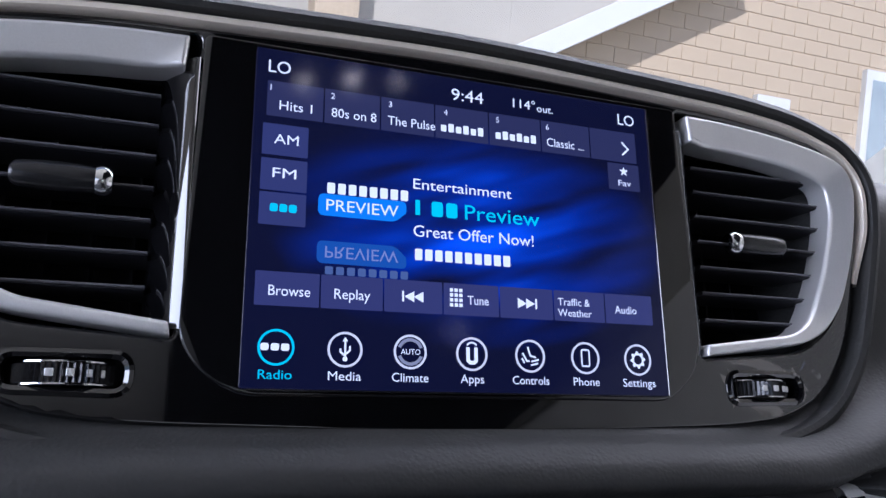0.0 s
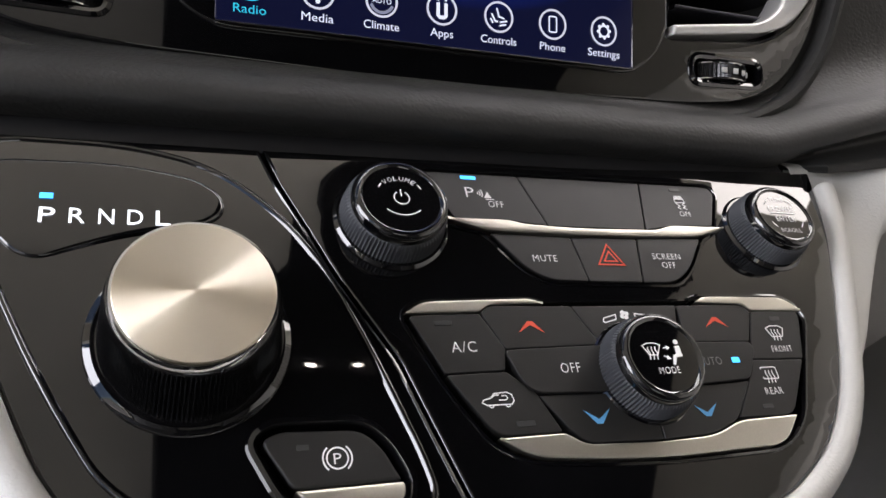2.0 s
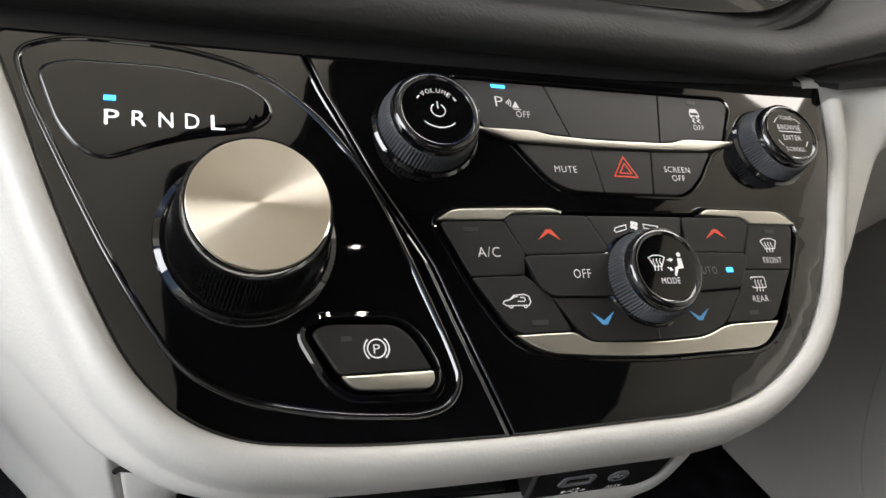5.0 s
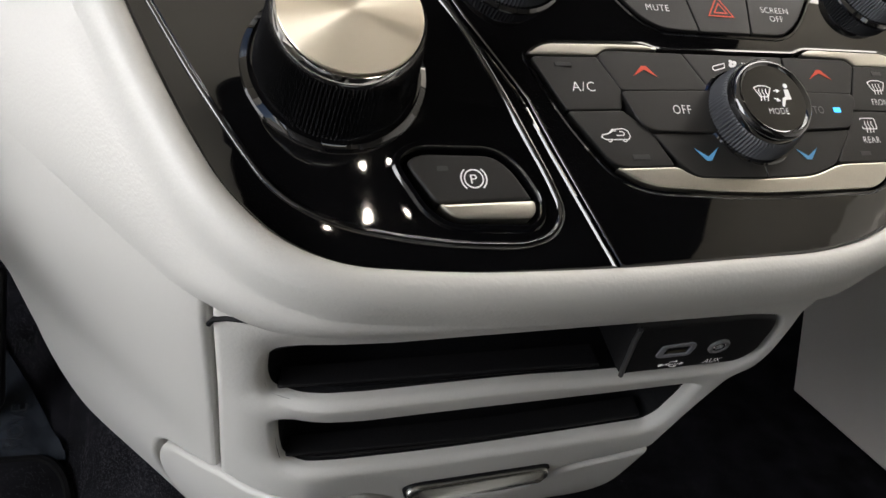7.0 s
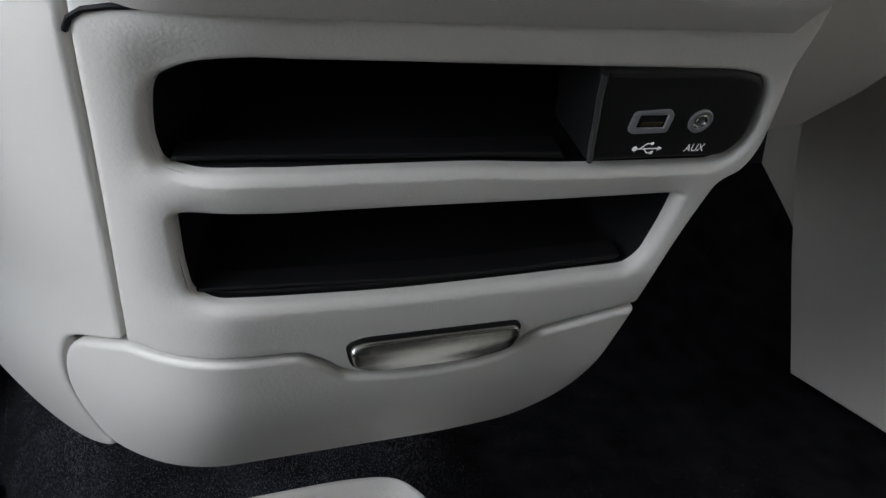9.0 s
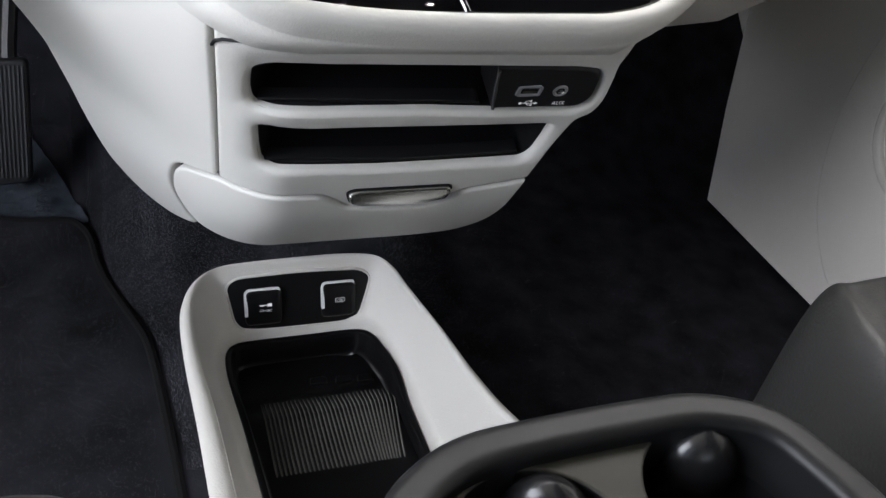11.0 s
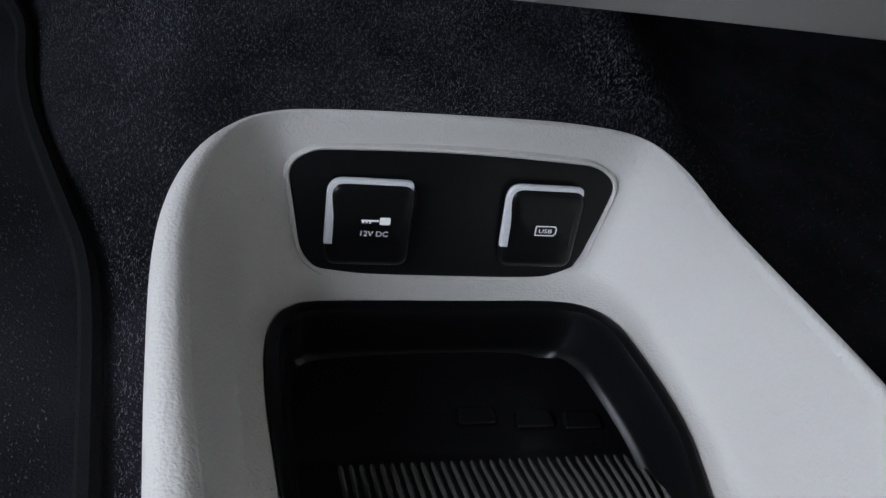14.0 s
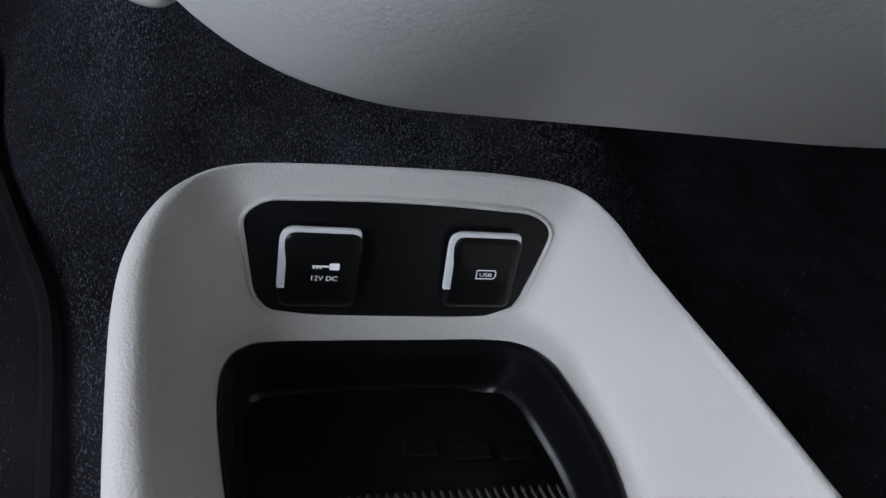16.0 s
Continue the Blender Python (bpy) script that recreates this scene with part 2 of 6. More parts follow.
def joined(*parts):
    """Several bmeshes as one."""
    out = bmesh.new()
    for b in parts:
        me = bpy.data.meshes.new("joined")
        b.to_mesh(me)
        b.free()
        out.from_mesh(me)
        bpy.data.meshes.remove(me)
    return out


def frame_on(origin, vdir):
    """place(u, v, depth) on a plane whose u runs along x; depth goes into it."""
    o, v = Vector(origin), Vector(vdir).normalized()
    u = Vector((1, 0, 0))
    n = u.cross(v)
    return lambda a, b, d=0.0: o + u * a + v * b - n * d


def shifted(place, u0, v0, d0=0.0, turn=0.0):
    c, s = math.cos(radians(turn)), math.sin(radians(turn))
    return lambda a, b, d=0.0: place(u0 + a * c - b * s, v0 + a * s + b * c, d0 + d)


def writing(name, text, place, u, v, cap, mat, parent, width=0.0, align="LEFT", lift=0.00025, turn=0.0, label="", flip=False, slant=0.0, thin=0.0):
    """Printed letters. cap: height of a capital; width: the line's length."""
    cu = bpy.data.curves.new("letters", "FONT")
    cu.body, cu.size, cu.resolution_u, cu.offset = text, 1.0, 3, -thin
    cu.space_character = 1.12 if thin else 1.0
    ob = new("letters", cu)
    dg = bpy.context.evaluated_depsgraph_get()
    me = bpy.data.meshes.new_from_object(ob.evaluated_get(dg))
    bpy.data.objects.remove(ob)
    bpy.data.curves.remove(cu)
    bm = bmesh.new()
    bm.from_mesh(me)
    bpy.data.meshes.remove(me)
    x0, x1 = min(p.co.x for p in bm.verts), max(p.co.x for p in bm.verts)
    k = cap / 0.73
    kx = width / (x1 - x0) if width else k
    shift = {"LEFT": 0.0, "CENTER": 0.5, "RIGHT": 1.0}[align] * (x1 - x0)
    at = shifted(place, u, v, 0.0, turn)
    for p in bm.verts:
        a, b = (p.co.x - x0 - shift) * kx + slant * p.co.y * k, p.co.y * k
        if flip:
            b = cap - b
        p.co = at(a, b, -lift)
    if flip:
        bmesh.ops.reverse_faces(bm, faces=bm.faces)
    return part(name, bm, mat, parent, label, smooth=0)


def stroke(lines, place, w, lift=0.00025, loop=False):
    """A printed line of even width, as flat quads."""
    bm = bmesh.new()
    for line in lines:
        pts = [Vector(p) for p in line]
        n = len(pts)
        if n > 2 and (pts[0] - pts[-1]).length < 1e-6:
            pts, n, closed = pts[:-1], n - 1, True
        else:
            closed = loop
        sides = []
        for i in range(n):
            before = pts[i] - pts[i - 1] if (i or closed) else pts[1] - pts[0]
            after = pts[(i + 1) % n] - pts[i] if (i < n - 1 or closed) else before
            before, after = before.normalized(), after.normalized()
            mid = (before + after).normalized() if (before + after).length > 1e-6 else before
            k = min(2.0, 1.0 / max(0.3, mid.dot(before)))
            sides.append((pts[i], Vector((-mid.y, mid.x)) * w * 0.5 * k))
        rail = [(bm.verts.new(place(*(p - q), -lift)), bm.verts.new(place(*(p + q), -lift))) for p, q in sides]
        for i in range(n if closed else n - 1):
            (c, d), (e, f) = rail[i], rail[(i + 1) % n]
            bm.faces.new((c, e, f, d))
    return bm


def flat(loop, place, lift=0.00025):
    return sheet([Vector(p[:2]) for p in loop], [], lambda a, b, d: place(a, b, d - lift), 0.0001, r=0.0)


def arc(u, v, r, a0, a1, n=16):
    return [(u + r * math.cos(radians(a0 + (a1 - a0) * i / n)), v + r * math.sin(radians(a0 + (a1 - a0) * i / n))) for i in range(n + 1)]


def smoothstep(a, b, x):
    t = min(1.0, max(0.0, (x - a) / (b - a)))
    return t * t * (3 - 2 * t)


def lerped(table, x):
    """Reads a table of (x, value...) with smooth steps between its rows."""
    if x <= table[0][0]:
        return table[0][1:]
    for a, b in zip(table, table[1:]):
        if x <= b[0]:
            t = (x - a[0]) / (b[0] - a[0])
            return tuple(p + (q - p) * t for p, q in zip(a[1:], b[1:]))
    return table[-1][1:]


SCREEN = frame_on((0.0, 0.4168, 0.6555), (0, 0.034, 0.111))
CONTROL = frame_on((0.0, 0.318, 0.505), (0, 0.73, 0.68))

# ---- dashboard pad ----
dash = thing("dashboard", "dark grey grained leather dashboard with a champagne metal strip", "dashboard")
PROFILE = [(0.46, 0.5485), (0.420, 0.5510), (0.402, 0.5530), (0.3840, 0.5580), (0.3732, 0.5660), (0.3752, 0.5735), (0.3835, 0.5790), (0.3965, 0.5840),
           (0.412, 0.600), (0.424, 0.640), (0.437, 0.682), (0.452, 0.698), (0.480, 0.705), (0.60, 0.700), (0.80, 0.690), (1.02, 0.680)]


def smooth_line(points, n):
    """Catmull-Rom through the points."""
    out = []
    pts = [Vector(p) for p in points]
    for i in range(len(pts) - 1):
        a, b, c, d = pts[max(0, i - 1)], pts[i], pts[i + 1], pts[min(len(pts) - 1, i + 2)]
        for k in range(n):
            t = k / n
            out.append(0.5 * (2 * b + (c - a) * t + (2 * a - 5 * b + 4 * c - d) * t * t + (3 * b - a - 3 * c + d) * t ** 3))
    out.append(pts[-1])
    return out


line = smooth_line(PROFILE, 5)
stations = [-0.8 + 0.04 * i for i in range(14)] + [-0.27 + 0.01 * i for i in range(55)] + [0.28 + 0.04 * i for i in range(14)]


def pad_depth(x, y, z):
    """The pad is cut away behind the fascia, to leave room for the air ducts."""
    wide = lerped([(0.585, 0.14), (0.60, 0.160), (0.615, 0.178), (0.655, 0.193), (0.69, 0.200), (0.72, 0.200)], min(0.72, max(0.585, z)))[0] - 0.010
    inside = smoothstep(wide + 0.004, wide - 0.012, abs(x)) * smoothstep(0.588, 0.600, z) * smoothstep(0.703, 0.695, z)
    return y + 0.03 * smoothstep(0.3, 0.75, abs(x)) + 0.10 * inside


def band_head(x):
    """Height of the pale band's upper edge."""
    return 0.5615 + 0.14 * max(0.0, x - 0.167)


def pad_rise(x, z):
    """The pad's nose sweeps up towards the passenger's side."""
    return z + 0.28 * min(0.25, max(0.0, x - 0.155)) * smoothstep(0.70, 0.60, z)


def pad_skin(x, i, p):
    """Right of the panel the pad's underside drops in a dark apron to the band below."""
    y, z = pad_depth(x, p[0], p[1]), pad_rise(x, p[1])
    k = smoothstep(0.158, 0.178, x)
    if i < 20 and k > 0:
        t = 1 - i / 20
        nose = pad_rise(x, line[20][1])
        y += (0.3735 + 0.009 * math.sin(math.pi * min(1.0, t * 1.3)) - 0.003 * t + 0.03 * smoothstep(0.3, 0.75, x) - y) * k
        z += (nose + (band_head(x) - 0.003 - nose) * t - z) * k
    return (x, y, z)


rings = [[pad_skin(x, i, p) for i, p in enumerate(line)] for x in stations]
part("lower_pad", loft(rings, closed=False), PAD, dash)

BEZEL = mm([(0, 73.4, 40), (76, 70.6, 30), (137, 68, 20), (172, 63.6, 20), (198, 54, 14), (207.5, 41, 12), (206, 22, 20), (197, -8, 20), (186, -40, 16), (170, -61, 14), (149, -71.5, 16),
            (118, -75, 20), (30, -77.5, 40), (-30, -77.5, 40), (-118, -75, 20), (-149, -71.5, 16), (-170, -61, 14), (-186, -40, 16), (-197, -8, 20), (-206, 22, 20), (-207.5, 41, 12),
            (-198, 54, 14), (-172, 63.6, 20), (-137, 68, 20), (-76, 70.6, 30)])
bezel_line = rounded(BEZEL, seg=6)
if area(bezel_line) < 0:
    bezel_line.reverse()


def hood_ring(off, d, lift=0.0):
    return [SCREEN(p.x, p.y + lift, d) for p in inset(bezel_line, -off)]


top = [i for i, p in enumerate(bezel_line) if p.y > -0.012]
start = next((k for k in range(1, len(top)) if top[k] - top[k - 1] != 1), 0)
top = top[start:] + top[:start]


def strip_ring(off, d):
    full = inset(bezel_line, -off)
    return [SCREEN(full[i].x, full[i].y, d + 0.004 * smoothstep(0.02, -0.012, full[i].y)) for i in top]


part("metal_strip", loft([strip_ring(*k) for k in ((0.2e-3, 0.004), (0.3e-3, -0.0015), (1.2e-3, -0.003), (3.2e-3, -0.003), (4.6e-3, -0.0015), (4.8e-3, 0.006))], closed=False), STRIP, dash, "thin champagne metal strip")
part("hood", loft([hood_ring(*k) for k in ((0.2e-3, 0.006), (4.9e-3, 0.0045), (5.0e-3, -0.001), (6.2e-3, -0.0035), (8.5e-3, -0.0045), (11.5e-3, -0.003), (13.6e-3, 0.002), (14.6e-3, 0.012), (15e-3, 0.04), (13e-3, 0.14, 0.02), (8e-3, 0.30, 0.06))]), PAD, dash)

# ---- display fascia ----
fascia = thing("display_fascia", "glossy piano-black centre fascia with two air vents", "fascia")
VENT = mm([(104, 66.2, 3), (137, 64.6, 12), (170, 61, 16), (195, 56, 12), (204.6, 46, 10), (204.6, 32, 14), (193.3, -3, 20), (180, -29, 18), (161, -42.5, 12), (106, -46.8, 3)])
TRIM_OUT = [(108, 64.2), (130, 63.6), (162, 60.6), (186, 56), (199.5, 51), (204.5, 40.5), (202.5, 25.7), (197, 5.4), (186, -19.8), (173.5, -33.5), (159.5, -39.4), (107, -46.2)]
TRIM_IN = [(108, -41.2), (157, -34.6), (168.5, -25.2), (178.6, -8.5), (187, 14), (190.5, 28.5), (189.5, 40), (181, 44), (164, 47.8), (137.5, 50.4), (109, 51.4)]


def mirrored(loop, side):
    return [(p[0] * side, *p[1:]) for p in loop]


def wheel_hole(side):
    return rounded(mm([(119 * side, -53.2), (119 * side, -64.6), (156.5 * side, -63.6), (156.5 * side, -53.2)]), 0.005)


holes = [rounded(mirrored(VENT, s)) for s in (1, -1)] + [wheel_hole(s) for s in (1, -1)]
part("bezel", sheet(bezel_line, holes, lambda a, b, d: SCREEN(a, b, d), 0.010, r=0.0016, fine=0.006), GLOSS, fascia)
plate = rounded(mm([(-103, 66.5, 3), (103, 66.5, 3), (105, -46, 10), (97, -58, 10), (86, -65, 6), (-84, -65, 6), (-97, -58, 10), (-105, -46, 10)]), seg=5)
part("centre_plate", sheet(plate, [], lambda a, b, d: SCREEN(a, b, d - 0.0012), 0.004, r=0.0009), GLOSS, fascia)

# lighter grey paints the highlight along each slat's front edge
EDGE_LIGHT = material("slat_edge_grey", (0.10, 0.10, 0.11), 0.45, scale=900)
for side in (1, -1):
    vent = thing("air_vent", "black slatted air vent framed in satin silver", "air vent", group="dashboard air vents")
    trim = rounded(mm(mirrored([(*TRIM_OUT[0], 1), *[(*p, 12) for p in TRIM_OUT[1:-1]], (*TRIM_OUT[-1], 1), (*TRIM_IN[0], 1), *[(*p, 12) for p in TRIM_IN[1:-1]], (*TRIM_IN[-1], 1)], side)), seg=6)

    edge = dense(rounded(mm([(*p, 12) for p in TRIM_OUT]), seg=8), 0.001)

    def dish(a, b, d, s=side):
        """The frame leans into the vent: its inner edge lies deeper."""
        near = min(((abs(a) - p.x) ** 2 + (b - p.y) ** 2) for p in edge if p.x > 0.112 or abs(p.y) > 0.04) ** 0.5
        return SCREEN(a, b, d - 0.0030 + 0.0040 * smoothstep(0.0050, 0.0125, near))

    part("frame", sheet(trim, [], dish, 0.012, r=0.0018, fine=0.006), TRIM, vent, "satin silver frame")
    cavity = rounded(mirrored(VENT, side))
    if area(cavity) < 0:
        cavity.reverse()
    part("duct", loft([[SCREEN(p.x, p.y, d) for p in cavity] for d in (0.004, 0.055)][::-1] + [], True, False), VOID, vent)
    bm = bmesh.new()
    bm.faces.new([bm.verts.new(SCREEN(p.x, p.y, 0.054)) for p in cavity])
    part("duct_back", bm, VOID, vent)
    # the polished cheek beside the screen
    cheek = [[SCREEN(side * u, v, d) for v in (-0.0435, -0.03, 0.0, 0.03, 0.0565)] for u, d in ((0.1030, -0.0002), (0.1042, -0.0012), (0.1056, -0.0006), (0.1085, 0.0020), (0.1120, 0.0062), (0.1150, 0.0105), (0.1166, 0.0160), (0.1170, 0.03))]
    bm = loft(cheek, closed=False)
    if side > 0:
        bmesh.ops.reverse_faces(bm, faces=bm.faces)
    part("cheek", bm, GLOSS, vent)
    for v in (43.2, 31.4, 19.6, 7.6, -4.4, -16.4, -28.6):
        far = {43.2: 0.191, 31.4: 0.194, 19.6: 0.191, 7.6: 0.187, -4.4: 0.182, -16.4: 0.176, -28.6: 0.168}[v]
        blade = [(0.0088, 0.0), (0.0083, 0.0007), (0.0098, 0.0012), (0.030, 0.0002), (0.030, -0.0012), (0.0098, -0.0010), (0.0086, -0.0006)]
        bm = loft([[SCREEN(side * u, v * 0.001 + h + 0.008 * (d - 0.006), d) for d, h in blade] for u in (0.1165, 0.13, 0.15, far)], True, True)
        bmesh.ops.recalc_face_normals(bm, faces=bm.faces)
        part("slat", bm, SLAT, vent)
        part("slat_edge", tube([SCREEN(side * u, v * 0.001 + 0.0004, 0.0084) for u in (0.1165, 0.14, far)], 0.00045, 6), EDGE_LIGHT, vent)
    for u in (0.122, 0.137, 0.152, 0.167):
        bm = loft([[SCREEN(side * (u + a), v, d) for a, d in ((-0.0006, 0.032), (0.0006, 0.032), (0.0006, 0.05), (-0.0006, 0.05))] for v in (-0.04, 0.052)], True, True)
        bmesh.ops.recalc_face_normals(bm, faces=bm.faces)
        part("vane", bm, VOID, vent)
    # the slider on the middle slat
    grip = turned([(0.0, 0.0), (0.0040, 0.0), (0.0046, 0.0015, 1), (0.0050, 0.008, 1), (0.0050, 0.020, 1), (0.0044, 0.0265, 1), (0.0030, 0.028), (0.0, 0.0283)],
                  lambda a, b, d: SCREEN(side * (0.1330 - d), 0.0072 + a, 0.004 + b * 0.9), 40)
    bmesh.ops.recalc_face_normals(grip, faces=grip.faces)
    knob = part("slider", grip, SATIN, vent)
    ring = turned([(0.0028, -0.003), (0.0040, -0.003), (0.0053, -0.0015), (0.0056, 0.0005), (0.0050, 0.0022), (0.0030, 0.0024)], lambda a, b, d: SCREEN(side * (0.1325 - d), 0.0072 + a, 0.004 + b * 0.9), 28)
    bmesh.ops.recalc_face_normals(ring, faces=ring.faces)
    part("collar", ring, CHROME, knob, "chrome collar")
    # thumbwheel under the vent
    wheel = thing("thumbwheel", "ribbed black thumbwheel with small silver squares", "thumbwheel", group="vent thumbwheels")
    pocket = wheel_hole(side)
    if area(pocket) < 0:
        pocket.reverse()
    bm = loft([[SCREEN(p.x, p.y, 0.018) for p in pocket], [SCREEN(p.x, p.y, 0.0005) for p in pocket]], True, False)
    bm.faces.new([bm.verts.new(SCREEN(p.x, p.y, 0.016)) for p in pocket])
    part("pocket", bm, SATIN, wheel)
    lip = [Vector(p) for p in pocket]
    part("lip", loft([[SCREEN(p.x, p.y, d) for p in inset(lip, off)] for off, d in ((0.0012, 0.002), (0.0008, -0.0005), (-0.0006, -0.0012), (-0.002, -0.0006), (-0.0024, 0.001))][::-1]), GLOSS, wheel)
    drum = turned([(0.0150, -0.0037), (0.0178, -0.0034), (0.0184, -0.0027, 1), (0.0184, 0.0027, 1), (0.0178, 0.0034), (0.0150, 0.0037)],
                  lambda a, b, d: SCREEN(side * 0.138 + a, -0.0589 - d, 0.0150 + b), 120, 0.0009, 60)
    bmesh.ops.recalc_face_normals(drum, faces=drum.faces)
    part("drum", drum, SATIN, wheel)
    for rim in (-0.0035, 0.0035):
        part("rim_band", tube([SCREEN(side * 0.138 + 0.0183 * math.cos(radians(a)), -0.0589 + rim, 0.0150 - 0.0183 * math.sin(radians(a))) for a in range(35, 146, 5)], 0.0004, 6), CHROME, wheel)
    for a, w in ((-0.0035, 0.0013), (0.0025, 0.0012), (0.008, 0.0009), (0.0118, 0.0006)):
        d = 0.0150 - math.sqrt(0.0187 ** 2 - a * a)
        bm = sheet(rounded([(a - w, -0.0012), (a + w, -0.0012), (a + w, 0.0012), (a - w, 0.0012)], 0.0003), [], lambda u, v, k: SCREEN(side * 0.138 + u, -0.0589 + v, d + k), 0.001, r=0.0002)
        part("square", bm, TRIM, wheel, "silver square")

# ---- touchscreen ----


def glow(name, colour, strength=1.0):
    m = bpy.data.materials.new(name)
    m.use_nodes = True
    b = m.node_tree.nodes["Principled BSDF"]
    b.inputs["Base Color"].default_value = (0.004, 0.004, 0.006, 1)
    b.inputs["Roughness"].default_value = 0.10
    b.inputs["Specular IOR Level"].default_value = 0.3
    b.inputs["Emission Color"].default_value = (*colour, 1)
    b.inputs["Emission Strength"].default_value = strength
    return m


def wallpaper():
    """The lit backdrop of the display: dark navy with a blue glow crossed by soft dark waves."""
    m = glow("display_wallpaper", (0, 0, 0))
    nt = m.node_tree
    b = nt.nodes["Principled BSDF"]
    co = nt.nodes.new("ShaderNodeTexCoord")
    sep = nt.nodes.new("ShaderNodeSeparateXYZ")
    nt.links.new(co.outputs["Object"], sep.inputs[0])

    def op(kind, a, c):
        n = nt.nodes.new("ShaderNodeMath")
        n.operation = kind
        for k, v in enumerate((a, c)):
            if isinstance(v, (int, float)):
                n.inputs[k].default_value = v
            else:
                nt.links.new(v, n.inputs[k])
        return n.outputs[0]

    u, v = sep.outputs[0], op("MULTIPLY", op("SUBTRACT", sep.outputs[2], 0.6555), 1.046)
    # glow: an oval in the middle of the page
    du, dv = op("DIVIDE", op("SUBTRACT", u, 0.006), 0.085), op("DIVIDE", op("SUBTRACT", v, 0.0), 0.047)
    rr = op("SQRT", op("ADD", op("MULTIPLY", du, du), op("MULTIPLY", dv, dv)), 0.0)
    oval = op("POWER", op("MAXIMUM", op("SUBTRACT", 1.0, rr), 0.0), 1.1)
    # the base strip fades to the lower edge
    wave = nt.nodes.new("ShaderNodeTexNoise")
    wave.inputs["Scale"].default_value, wave.inputs["Detail"].default_value = 1.0, 1.5
    comb = nt.nodes.new("ShaderNodeCombineXYZ")
    nt.links.new(op("MULTIPLY", u, 14.0), comb.inputs[0])
    nt.links.new(op("ADD", op("MULTIPLY", v, 70.0), op("MULTIPLY", u, -22.0)), comb.inputs[1])
    nt.links.new(comb.outputs[0], wave.inputs["Vector"])
    w = op("MULTIPLY", op("MAXIMUM", op("SUBTRACT", wave.outputs["Fac"], 0.33), 0.0), 3.2)
    amount = op("MULTIPLY", oval, w)
    ramp = nt.nodes.new("ShaderNodeValToRGB")
    e = ramp.color_ramp.elements
    e[0].position, e[0].color = 0.0, (0.0028, 0.004, 0.020, 1)
    e[1].position, e[1].color = 0.9, (0.012, 0.085, 0.80, 1)
    mid = e.new(0.3)
    mid.color = (0.003, 0.018, 0.20, 1)
    nt.links.new(amount, ramp.inputs[0])
    nt.links.new(ramp.outputs[0], b.inputs["Emission Color"])
    b.inputs["Emission Strength"].default_value = 1.0
    return m


PAGE = wallpaper()
TILE = glow("tile_glow", (0.028, 0.036, 0.120))
TILE_LOW = glow("tile_glow_low", (0.030, 0.036, 0.120))
TILE_TOP = glow("tile_glow_top", (0.022, 0.026, 0.075))
TXT = glow("text_glow", (0.70, 0.76, 0.92))
CYAN = glow("cyan_glow", (0.02, 0.50, 0.72))
LABEL = glow("label_glow", (0.015, 0.18, 0.68))
LABEL_DIM = glow("label_dim_glow", (0.012, 0.07, 0.30))
FAINT = glow("faint_glow", (0.06, 0.10, 0.24))
RIM = glow("ring_glow", (0.55, 0.58, 0.68))

screen = thing("touchscreen", "lit touchscreen showing a dark blue radio page", "touchscreen")
front = -0.0018


def on_screen(a, b, d=0.0):
    return SCREEN(a, b, front + d)


part("display", sheet(rounded(mm([(-84.2, -62.8), (86.5, -62.8), (86.5, 64.2), (-84.2, 64.2)]), 0.0012), [], on_screen, 0.003, r=0.0003), PAGE, screen)
part("edge_line", tube([on_screen(0.0868, v, -0.0002) for v in (-0.0628, 0.0, 0.0640)], 0.0004, 6), CHROME, screen)
part("edge_line", tube([on_screen(u, -0.0632, -0.0001) for u in (-0.084, 0.0, 0.0868)], 0.00025, 6), SATIN, screen)


def tile(points, mat, r=0.0004):
    return part("tile", flat(rounded(mm(points), r, 3), on_screen, 0.0002), mat, screen)


# preset row
for a, b in ((-79.6, -58.6), (-58.0, -36.4), (-35.8, -14.0), (-13.4, 9.4), (10.0, 33.2), (33.8, 56.6), (57.2, 79.8)):
    tile([(a, 36.9), (b, 36.9), (b, 51.0), (a, 51.0)], TILE_TOP)
for v in (21.6, 8.0, -5.0):
    tile([(-80.6, v), (-63.8, v), (-63.8, v + 13.0 - 0.8), (-80.6, v + 13.0 - 0.8)], TILE)
tile([(65.0, 24.0), (80.4, 24.0), (80.4, 36.0), (65.0, 36.0)], TILE_TOP)
for a, b in ((-80.6, -58.0), (-57.4, -34.6), (-34.0, -11.4), (-10.8, 11.8), (12.4, 35.2), (35.8, 58.6), (59.2, 81.4)):
    tile([(a, -34.2), (b, -34.2), (b, -22.0), (a, -22.0)], TILE_LOW)


def say(text, u, v, cap, width=0.0, mat=None, align="LEFT", lift=0.0005, **more):
    return writing("text", text, on_screen, u * 0.001, v * 0.001, cap * 0.001, mat or TXT, screen, width * 0.001, align, lift, **more)


